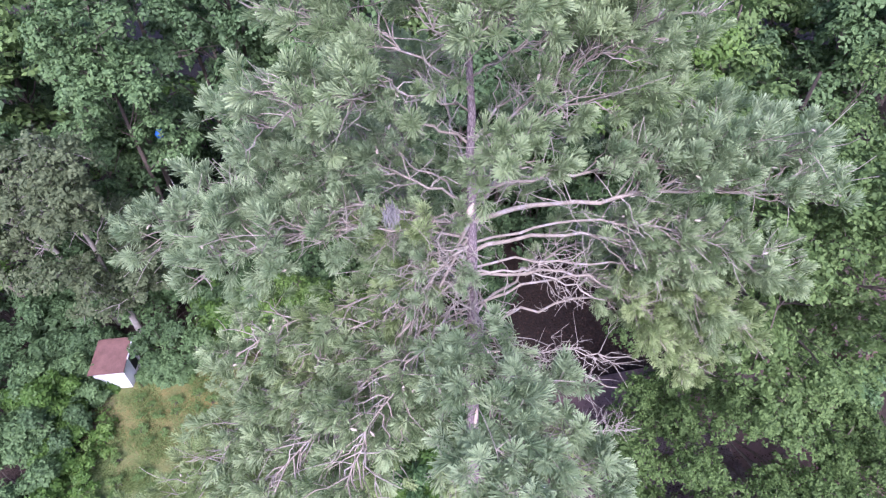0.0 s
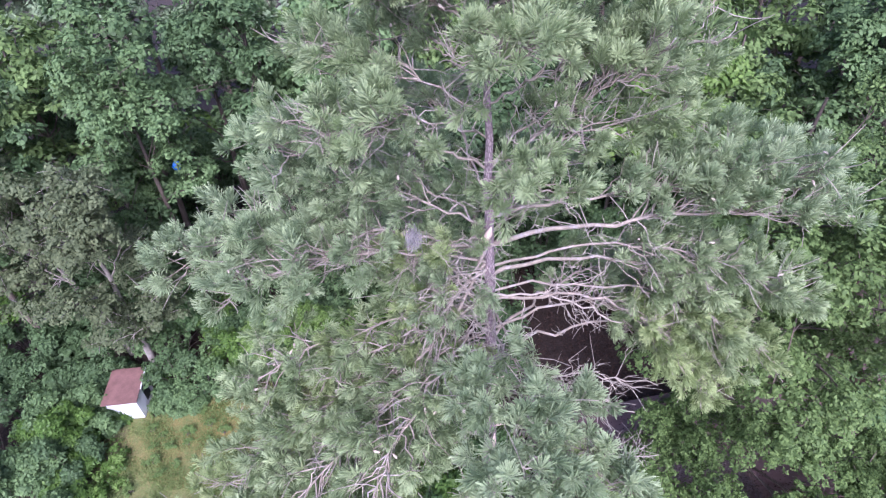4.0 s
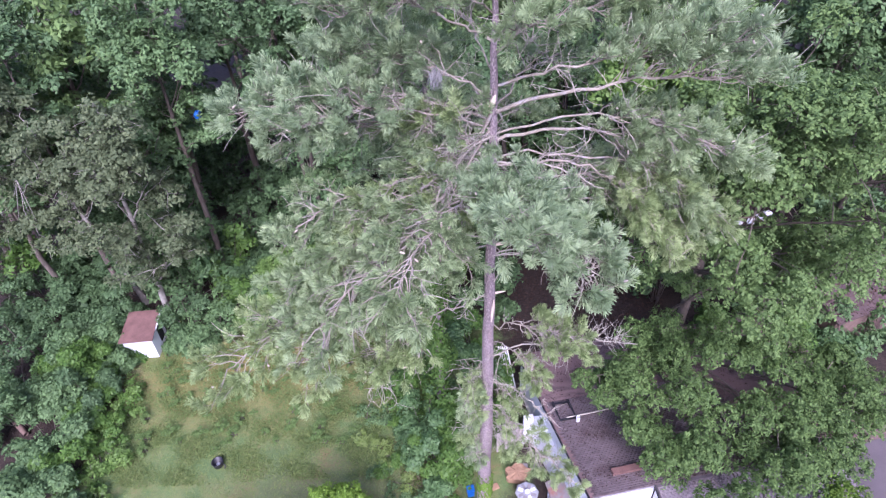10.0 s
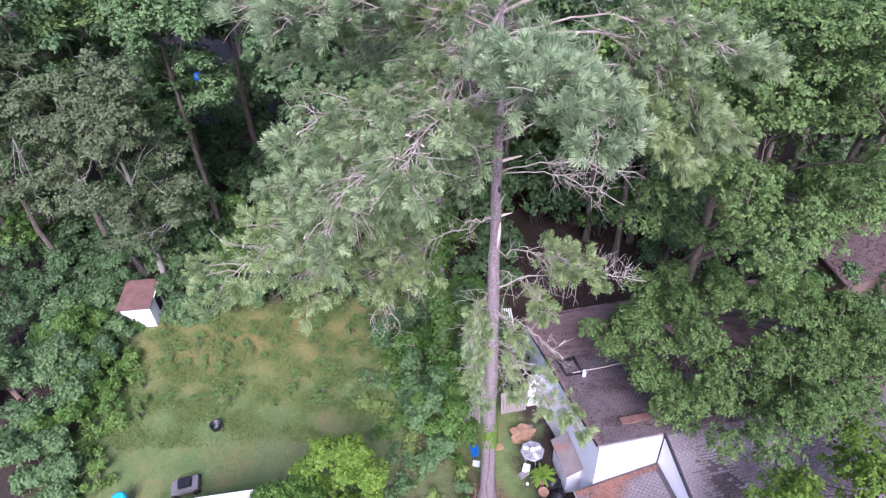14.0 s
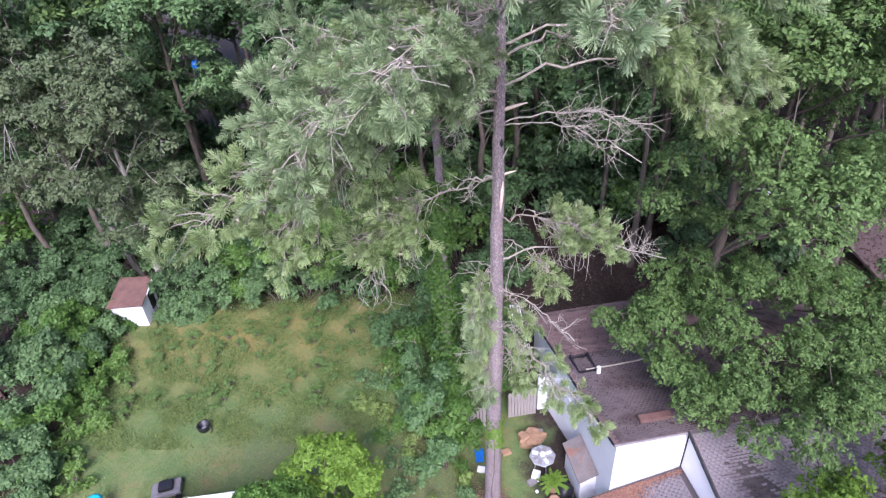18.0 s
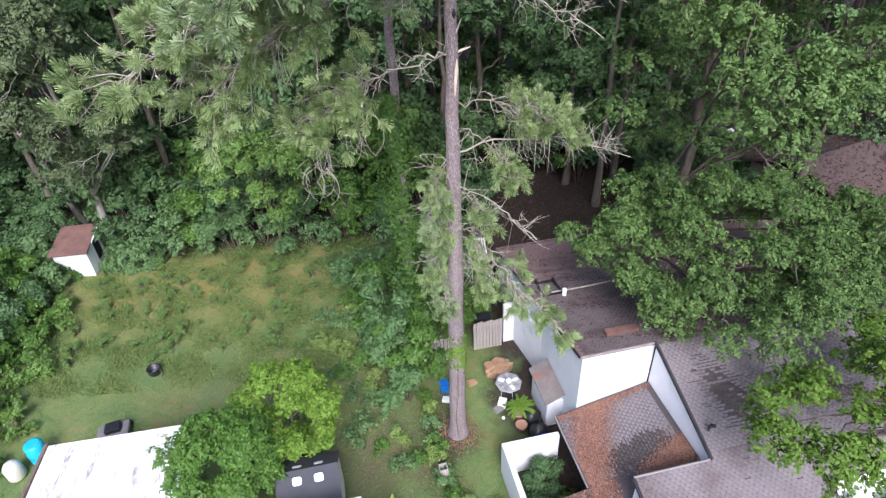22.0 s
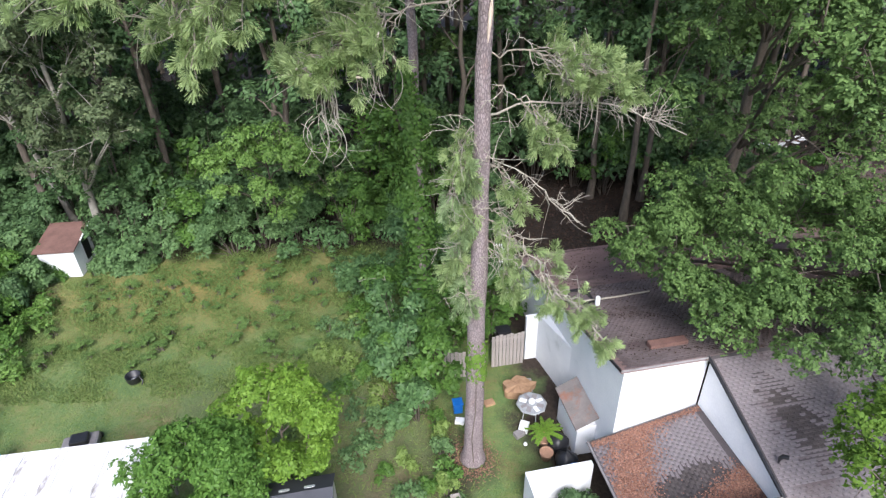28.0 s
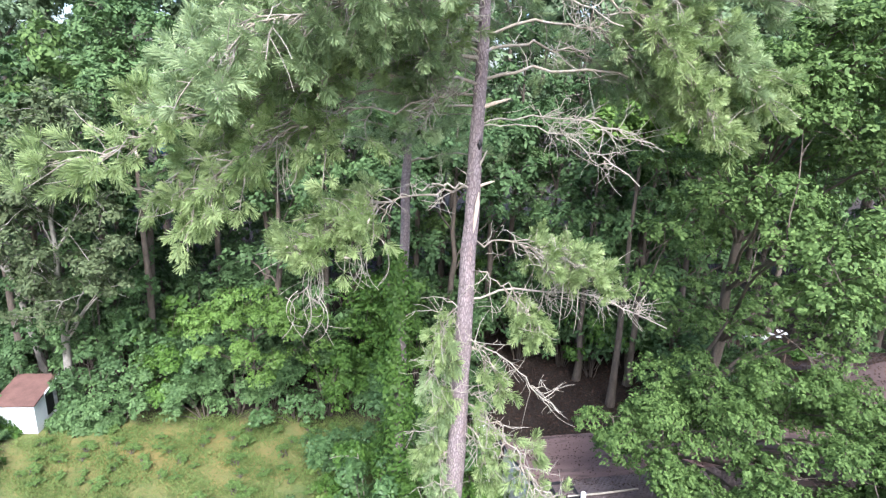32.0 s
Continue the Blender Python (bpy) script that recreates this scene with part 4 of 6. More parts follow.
def undergrowth():
    rng = np.random.default_rng(21)
    mats = [(LEAF_BLUE, "bluish green brush at the edge of the woods"), (LEAF_GREEN, "green brush at the edge of the woods"), (LEAF_IVY, "vine-covered brush at the edge of the woods"), (LEAF_DARK, "dark green brush under the trees"), (LEAF_LIME, "light green brush at the edge of the woods")]
    x = -16.0
    while x < -2.5:
        m, l = mats[rng.choice(5, p=(0.34, 0.24, 0.2, 0.12, 0.10))]
        brush(l, (x, 23.6 + rng.uniform(-0.8, 1.0) - 0.12 * abs(x + 9), 0), rng.uniform(2.6, 4.6), rng.uniform(1.2, 1.7), 0.095, 3300, m, int(rng.integers(1e6)))
        x += rng.uniform(1.0, 1.6)
    x = -20.0
    while x < 2:
        m, l = mats[rng.choice(5, p=(0.2, 0.25, 0.25, 0.25, 0.05))]
        tall = 0.38 if -13.4 < x < -9.0 else 1.0
        brush(l, (x, 25.9 + rng.uniform(-0.8, 1.0), 0), tall * rng.uniform(5.5, 9.0), rng.uniform(1.5, 2.1), 0.13, 3200, m, int(rng.integers(1e6)))
        x += rng.uniform(1.4, 2.1)
    x = -30.0
    while x < 30:
        m, l = mats[rng.choice(5, p=(0.15, 0.25, 0.2, 0.4, 0.0))]
        y = 29.0 + rng.uniform(-1.5, 2.5)
        if not (2.0 < x < 6.5 and y < 29.5) and not (16 < x < 23 and y < 30) and not -14.6 < x < -9.4 and not -27.0 < x < -18.5:
            brush(l, (x, y, 0), rng.uniform(5.5, 9.0), rng.uniform(1.6, 2.2), 0.17, 1900, m, int(rng.integers(1e6)))
        x += rng.uniform(1.6, 2.4)
    for x, y, h in ((12.5, 18.8, 4.5), (15.5, 18.5, 4.5), (11.5, 23.5, 5), (13.5, 24.5, 6), (16.0, 25.0, 4.5), (14.5, 20.5, 4), (18.5, 25.5, 4.0), (23.5, 22.5, 6), (26, 25, 7), (17.5, 17.0, 3.0), (18.6, 18.9, 2.4), (16.8, 20.6, 3.0), (17.6, 22.8, 2.6), (19.4, 19.6, 3.2), (21.8, 19.2, 3.0), (8.8, 27.5, 5), (1.2, 22.5, 3.5), (1.8, 25.0, 4.0), (0.2, 20.6, 3.2)):
        m, l = mats[rng.choice(5, p=(0.15, 0.3, 0.3, 0.25, 0.0))]
        brush(l, (x, y, 0), h, rng.uniform(1.3, 1.8), 0.12, 2600, m, int(rng.integers(1e6)))
    for k in range(12):
        m, l = mats[rng.choice(5, p=(0.15, 0.3, 0.2, 0.35, 0.0))]
        brush(l, (-3.0 + 1.7 * k, 33.0 + rng.uniform(-1.5, 1.5), 0), rng.uniform(3.6, 5.8), rng.uniform(1.4, 1.9), 0.17, 1500, m, int(rng.integers(1e6)))
    for k in range(10):
        m, l = mats[rng.choice(5, p=(0.15, 0.3, 0.2, 0.35, 0.0))]
        brush(l, (1.0 + 1.9 * k, 37.5 + rng.uniform(-2.0, 3.0), 0), rng.uniform(4.5, 7.0), rng.uniform(1.6, 2.2), 0.2, 1300, m, int(rng.integers(1e6)))
    x = -44.0
    while x < 48:
        m, l = mats[rng.choice(5, p=(0.1, 0.3, 0.2, 0.4, 0.0))]
        brush(l, (x, 46.5 + rng.uniform(-2.0, 3.0), 0), rng.uniform(6.0, 9.0), rng.uniform(2.2, 2.8), 0.3, 900, m, int(rng.integers(1e6)))
        x += rng.uniform(2.4, 3.4)
    # Darkest leaf colour here keeps the recess in the woods looking shaded.
    for x, y, h in ((-14.4, 31.5, 4.2), (-12.8, 32.6, 4.6), (-11.2, 31.6, 4.0), (-9.8, 33.0, 4.8), (-13.6, 35.5, 5.4), (-11.9, 36.4, 5.8), (-10.3, 35.6, 5.0), (-12.4, 29.4, 2.6), (-10.6, 29.6, 2.8), (-19.4, 28.6, 2.6), (-21.2, 29.4, 3.0), (-23.0, 28.8, 2.8), (-24.8, 29.8, 3.2), (-26.6, 29.0, 3.0), (-20.4, 31.8, 4.2), (-22.6, 32.4, 4.6), (-25.0, 32.2, 4.4), (-27.6, 32.0, 4.8)):
        brush("dark green brush deep under the trees", (x, y, 0), h, 1.7, 0.17, 1700, LEAF_DARK, int(rng.integers(1e6)))
    # the thicket along the west side of the yard
    for y, x, h in ((20.9, -20.5, 2.4), (19.4, -20.3, 3.0), (18.0, -19.8, 3.2), (18.4, -21.8, 3.0), (14.2, -19.4, 1.4), (13.2, -20.6, 1.8), (17.0, -19.2, 1.6), (12.2, -19.0, 1.6), (20.8, -22.2, 2.6), (23.2, -20.8, 2.0), (16.8, -22.6, 3.6), (11.2, -17.6, 1.4), (22.8, -15.4, 1.2), (22.0, -15.8, 0.8), (19.5, -24.5, 5.0), (22.0, -25.5, 6.0), (17.0, -25.5, 4.5), (24.5, -24.8, 6.0), (14.6, -24.8, 3.6), (24.5, -28.0, 7.0), (20.8, -28.5, 6.5), (26.8, -27.0, 7.0), (17.5, -28.8, 5.5), (27.5, -23.1, 4.0), (27.0, -19.5, 2.5), (15.6, -20.6, 2.4), (19.9, -21.2, 2.7), (23.4, -19.9, 2.6), (20.3, -19.3, 1.0)):
        m, l = mats[rng.choice(5, p=(0.0, 0.6, 0.25, 0.15, 0.0))]
        far = x < -23.0
        # Canopy shade over the rear thicket is put in by the darker leaves.
        m = LEAF_DARK if far or y > 22.5 else m
        brush("dense " + l.replace("at the edge of the woods", "beside the lawn").replace("under the trees", "beside the lawn"), (x, y, 0), h * (0.5 if far else 1.0), 1.2 if x > -20.5 else 1.6, 0.105, 3000 if far else 5600, m, int(rng.integers(1e6)))
    for x, y, h, r, n in ((-19.05, 22.75, 3.0, 0.75, 3000), (-20.0, 23.9, 3.2, 1.0, 3000), (-19.55, 20.7, 1.15, 0.75, 2600), (-18.75, 20.35, 0.75, 0.5, 1600)):
        brush("dark leafy brush crowding the small shed", (x, y, 0), h, r, 0.1, n, LEAF_DARK if y > 22 else LEAF_GREEN, int(rng.integers(1e6)))
    # Again the dark leaf colour, standing in for deep shade behind the shed.
    for x, y, h in ((-22.6, 26.0, 1.6), (-24.2, 26.4, 1.8), (-25.6, 26.0, 1.6), (-23.4, 25.0, 1.4), (-29.0, 37.0, 4.5), (-30.5, 40.0, 5.0), (-21.5, 37.5, 4.6), (-19.4, 38.5, 4.8), (-17.4, 37.0, 4.2), (-20.6, 41.0, 5.6), (-18.6, 42.0, 5.8), (-22.8, 41.5, 5.4), (-16.6, 41.0, 5.4)):
        brush("dark green brush deep under the trees", (x, y, 0), h, 1.7, 0.17, 1700, LEAF_DARK, int(rng.integers(1e6)))
    # blue-green saplings between the yards
    for x, y, h, r in ((-1.9, 13.4, 4.6, 1.0), (-1.2, 12.6, 3.8, 0.9), (-2.3, 14.8, 4.6, 1.1), (-0.9, 14.4, 4.8, 1.0), (-1.7, 11.6, 2.4, 0.7), (-2.7, 13.6, 2.6, 0.8), (-0.2, 16.4, 5.0, 1.2), (1.2, 17.0, 4.2, 1.2), (-3.0, 16.4, 3.4, 1.1), (-1.6, 18.6, 5.6, 1.4), (0.9, 15.2, 3.0, 0.8), (-3.8, 18.6, 3.0, 1.3)):
        brush("blue-green sapling with large compound leaves", (x, y, 0), h, r * 1.1, 0.1, 2700, LEAF_BLUE if int(10 * x) % 3 else LEAF_IVY, int(rng.integers(1e6)), category="sapling", flat=0.45)
    twig = thing("bare_branch", "thin pale bare branch sticking out of the saplings", "branch", pose(-2.6, 15.6, 0))
    part("stem", Tubes().add(curve((0, 0, 0), (0.1, 0, 1.6), (-0.25, 0.2, 3.0), 8), np.linspace(0.022, 0.014, 8), 5).mesh("stem"), DEADWOOD, twig)
    part("twig", Tubes().add(curve((-0.22, 0.2, 2.8), (-0.7, 0.3, 2.95), (-1.25, 0.3, 2.7), 6), np.linspace(0.015, 0.008, 6), 5).mesh("twig"), DEADWOOD, twig)


undergrowth()


def second_pine():
    """A farther pine, its lower trunk wrapped in ivy."""
    rng = np.random.default_rng(31)
    root = thing("pine_tree", "farther pine with an ivy-covered lower trunk", "tree", pose(-1.5, 16.0, 0))
    zs = np.linspace(-0.2, 19.0, 24)
    part("trunk", Tubes().add(np.stack([0.012 * zs + rng.normal(0, 0.02, 24), 0 * zs, zs], 1), 0.23 - 0.0075 * zs, 12).mesh("trunk"), BARK_PINE, root)
    n = 9000
    z = rng.random(n) ** 0.8 * 10.4
    a = rng.uniform(0, 6.283, n)
    r = (0.28 + 0.5 * rng.random(n) ** 2 + 0.28 * np.sin(z * 1.7 + a)) * (1.25 - 0.07 * z)
    p = np.stack([r * np.cos(a), r * np.sin(a), z], 1)
    part("ivy", leaf_mesh("ivy", p, np.stack([np.cos(a), np.sin(a), np.full(n, 0.4)], 1) + rng.normal(0, 0.3, (n, 3)), 0.09, rng), LEAF_IVY, root, "climbing ivy leaves")
    pos, way, tb = [], [], Tubes()
    for k in range(26):
        zz = 13.0 + 0.24 * k
        a = k * 2.4
        ln = 2.8 - 0.06 * k
        e = np.array([math.cos(a) * ln, math.sin(a) * ln, zz + 0.4])
        c = curve((0, 0, zz), (e[0] * 0.5, e[1] * 0.5, zz + 0.6), e, 8, 0.05, rng)
        tb.add(c, np.linspace(0.045, 0.012, 8), 5)
        for _ in range(34):
            q = c[rng.integers(3, 8)] + rng.normal(0, (0.42, 0.42, 0.22))
            pos.append(q)
            way.append(unit(rng.normal(0, 0.6, 3) + (0, 0, 0.7)))
    part("branchwork", tb.mesh("branchwork"), BARK_LIMB, root)
    part("needles", needles("needles", np.array(pos), np.array(way), 48, 0.22, rng), NEEDLE, root)


second_pine()


# ---- the house: local axes u (along the ridge), v (away from the yard) ----
HOUSE = pose(3.87, 9.05, 0, 0, 0, 8.8)
RIDGE, BACK, FRONT = 4.4, 0.235, 0.34


def back_z(v):
    return RIDGE - BACK * v


def front_z(v):
    return RIDGE + FRONT * v


def low_z(u):
    return 2.0 + 0.25 * u


house = thing("house", "low white house with weathered grey shingle roofs and an inner court", "house", HOUSE)


def house_build():
    E = 13.0
    part("back_roof", slab([(-0.1, 0.0, RIDGE), (E, 0.0, RIDGE), (E, 8.9, back_z(8.9)), (-0.1, 8.9, back_z(8.9))], 0.14), SHINGLE_DARK, house, "dark damp roofing strewn with debris")
    part("front_roof", slab([(2.36, 0.0, RIDGE), (2.36, -3.45, front_z(-3.45)), (0.06, -3.45, front_z(-3.45)), (0.06, -7.2, front_z(-7.2)), (5.25, -7.2, front_z(-7.2)), (5.25, -4.55, front_z(-4.55)), (E, -4.55, front_z(-4.55)), (E, 0.0, RIDGE)], 0.14), SHINGLE, house, "weathered grey shingle roof")
    part("low_roof", slab([(-0.72, -0.02, low_z(-0.72)), (-0.72, -2.66, low_z(-0.72)), (-2.9, -2.66, low_z(-2.9)), (-2.9, -7.2, low_z(-2.9)), (0.1, -7.2, low_z(0.1)), (0.1, -3.4, low_z(0.1)), (2.42, -3.4, low_z(2.42)), (2.42, -0.02, low_z(2.42))], 0.12), SHINGLE, house, "low court roof under fallen brown leaves")

    def wall(name, pts, mat=WHITE, thick=0.14, axis=(0, 1, 0), label=""):
        """A wall from its outline; it is thickened along axis."""
        bm = bmesh.new()
        a = [bm.verts.new(p) for p in pts]
        b = [bm.verts.new(Vector(p) + Vector(axis) * thick) for p in pts]
        bm.faces.new(a)
        bm.faces.new(b[::-1])
        for i in range(len(pts)):
            j = (i + 1) % len(pts)
            bm.faces.new((a[i], a[j], b[j], b[i]))
        bmesh.ops.recalc_face_normals(bm, faces=bm.faces)
        return part(name, bm, mat, house, label)

    wall("gable_wall", [(0, 0.03, 0), (0, 8.6, 0), (0, 8.6, back_z(8.6) - 0.15), (0, 0.03, RIDGE - 0.15)], axis=(1, 0, 0))
    wall("court_wall", [(0.15, 0.03, 0), (2.4, 0.03, 0), (2.4, 0.03, RIDGE - 0.15), (0.15, 0.03, RIDGE - 0.15)])
    wall("court_side_wall", [(2.43, 0.0, 0), (2.43, -3.55, 0), (2.43, -3.55, front_z(-3.55) - 0.15), (2.43, 0.0, RIDGE - 0.15)], axis=(1, 0, 0))
    wall("front_wing_wall", [(0.13, -3.5, 0), (0.13, -7.1, 0), (0.13, -7.1, front_z(-7.1) - 0.15), (0.13, -3.5, front_z(-3.5) - 0.15)], axis=(1, 0, 0))
    wall("front_wing_back_wall", [(0.28, -3.5, 0), (2.4, -3.5, 0), (2.4, -3.5, front_z(-3.5) - 0.15), (0.28, -3.5, front_z(-3.5) - 0.15)], axis=(0, -1, 0))
    wall("east_wing_wall", [(5.1, -4.6, 0), (5.1, -7.1, 0), (5.1, -7.1, front_z(-7.1) - 0.15), (5.1, -4.6, front_z(-4.6) - 0.15)], axis=(-1, 0, 0))
    wall("east_front_wall", [(5.3, -4.4, 0), (12.8, -4.4, 0), (12.8, -4.4, front_z(-4.4) - 0.15), (5.3, -4.4, front_z(-4.4) - 0.15)])
    wall("back_wall", [(0.15, 8.6, 0), (12.8, 8.6, 0), (12.8, 8.6, back_z(8.6) - 0.15), (0.15, 8.6, back_z(8.6) - 0.15)], axis=(0, -1, 0))
    wall("porch_return_wall", [(-0.80, 5.4, 0), (-0.36, 5.4, 0), (-0.36, 5.4, 2.0), (-0.80, 5.4, 2.0)])
    wall("porch_side_wall", [(-0.355, 5.4, 0), (0.02, 3.1, 0), (0.02, 3.1, 2.3), (-0.355, 5.4, 2.0)], thick=0.34, axis=(1, 0, 0))
    # garden court beside the low roof
    for nm, lo, hi in (("court_wall_north", (-2.5, -0.55, 0), (-0.75, -0.38, 1.5)), ("court_wall_west", (-2.67, -2.9, 0), (-2.5, -0.38, 1.5)), ("court_wall_south", (-2.5, -2.84, 0), (-0.75, -2.7, 1.35))):
        bm = bmesh.new()
        box(bm, lo, hi, 0.015)
        part(nm, bm, WHITE, house, "white court wall")
    # boarded closet against the gable wall
    bm = bmesh.new()
    box(bm, (-0.60, 0.95, 0), (-0.01, 2.45, 1.25))
    part("closet", bm, WHITE, house, "white lean-to closet")
    part("closet_roof", slab([(-0.70, 0.86, 1.30), (-0.01, 0.86, 1.66), (-0.01, 2.6, 1.66), (-0.70, 2.6, 1.30)], 0.05), CLOSETROOF, house, "mossy brown closet roof")
    # fascia and edge boards
    for nm, p, q in (("ridge_fascia", (-0.12, -0.035, RIDGE - 0.02), (2.36, -0.035, RIDGE - 0.02)), ("eave_fascia", (0.06, -3.43, front_z(-3.43) - 0.01), (2.36, -3.43, front_z(-3.43) - 0.01)), ("low_edge", (-0.75, -2.64, low_z(-0.72)), (-0.75, -0.02, low_z(-0.72)))):
        part(nm, Tubes().add([p, q], (0.04, 0.04), 4).mesh(nm), FASCIA, house, "grey edge board")
    for nm, p, q in (("rake_edge", (2.335, 0.0, RIDGE), (2.335, -3.47, front_z(-3.47))), ("gable_rake", (-0.13, 0, RIDGE - 0.02), (-0.13, 8.9, back_z(8.9) - 0.02)), ("wing_rake", (0.03, -3.47, front_z(-3.47)), (0.03, -7.2, front_z(-7.2)))):
        part(nm, Tubes().add([p, q], (0.05, 0.05), 4).mesh(nm), BLACK, house, "dark drip edge")
    # roof fittings
    bm = bmesh.new()
    box(bm, (1.1, 0.72, back_z(0.8) - 0.1), (2.2, 0.98, back_z(0.8) + 0.14), 0.02)
    part("roof_vent", bm, RUSTROOF, house, "rusty ridge vent box")
    p = np.array((2.62, -2.75, front_z(-2.75)))
    part("vent_pipe", Tubes().add([p - (0, 0, 0.05), p + (0, 0, 0.2), p + (0.03, -0.03, 0.28), p + (0.12, -0.1, 0.3)], (0.05, 0.05, 0.06, 0.05), 8).mesh("vent_pipe"), BLACK, house, "bent dark vent pipe")
    p = np.array((0.95, 3.75, back_z(3.75)))
    part("vent_pipe", Tubes().add([p - (0, 0, 0.05), p + (0, 0, 0.3)], (0.08, 0.08), 10).mesh("vent_pipe"), LIGHTPANEL, house, "white vent pipe")
    bm = bmesh.new()
    for lo, hi in (((0.25, 3.9, 0), (1.0, 3.96, 0.07)), ((0.25, 4.9, 0), (1.0, 4.96, 0.07)), ((0.25, 3.9, 0), (0.31, 4.96, 0.07)), ((0.94, 3.9, 0), (1.0, 4.96, 0.07))):
        box(bm, (lo[0], lo[1], back_z(lo[1]) - 0.02), (hi[0], hi[1], back_z(hi[1]) + 0.09))
    part("skylight_frame", bm, BLACK, house, "dark empty roof curb")
    part("roof_pole", Tubes().add([(0.55, 3.98, back_z(4) + 0.1), (1.7, 4.02, back_z(4) + 0.06), (2.95, 4.1, back_z(4.1) + 0.06)], (0.035, 0.035, 0.03), 7).mesh("roof_pole"), DEADWOOD, house, "pale pole lying across the roof")


house_build()


def place(u, v, z=0.0):
    return HOUSE @ Vector((u, v, z))


def scatter_leaves(name, label, n, spot, size, seed, mat=LITTER):
    """Fallen leaves as one scattered layer."""
    rng = np.random.default_rng(seed)
    p = np.array([spot(rng) for _ in range(n)])
    nor = np.array((0, 0, 1.0)) + rng.normal(0, 0.3, (n, 3))
    ob = part(name, leaf_mesh(name, p, nor, size, rng, 1.4), mat)
    return tagged(ob, label, "leaves", kind="stuff")


def roof_litter(rng):
    while True:
        u, v = rng.uniform(-0.7, 2.38), rng.uniform(-3.3, -0.1)
        edge = 1.1 * math.exp(-((u + 0.35 - 0.45 * (v + 1.9)) / 0.5) ** 2) + 1.5 * math.exp(-((v + 3.15 - 0.42 * (u - 0.9)) / 0.38) ** 2) * (u > 0.7 - 0.3 * (v + 3)) + 0.7 * math.exp(-((v + 0.15) / 0.12) ** 2)
        if rng.random() < edge:
            q = place(u, v, low_z(u) + 0.02 + 0.05 * rng.random())
            return tuple(q)


scatter_leaves("fallen_leaves", "dry brown leaves drifted on the low roof", 13000, roof_litter, 0.036, 71)


def strip_litter(rng):
    u, v = rng.uniform(-2.9, 0.0), rng.uniform(-7.1, -2.7)
    return tuple(place(u, v, low_z(u) + 0.02 + 0.03 * rng.random()))


scatter_leaves("fallen_leaves", "dry brown leaves on the south strip of the low roof", 11000, strip_litter, 0.036, 74)


def back_litter(rng):
    u, v = rng.uniform(0, 9), rng.uniform(0.1, 8.8)
    v += 0.25 * math.sin(3 * v + 0.8 * u)
    return tuple(place(u, v, back_z(v) + 0.02))


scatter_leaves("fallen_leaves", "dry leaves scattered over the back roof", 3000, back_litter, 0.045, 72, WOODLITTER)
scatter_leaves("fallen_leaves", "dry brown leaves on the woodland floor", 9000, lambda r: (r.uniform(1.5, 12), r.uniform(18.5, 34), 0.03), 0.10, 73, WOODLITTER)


def foot_litter(rng):
    a, r = rng.uniform(0, 6.283), 0.42 + abs(rng.normal(0, 0.28))
    return (r * math.cos(a), 9.95 + r * math.sin(a), 0.02 + 0.02 * rng.random())


scatter_leaves("fallen_leaves", "brown needles and bark flakes round the foot of the pine", 900, foot_litter, 0.035, 75)


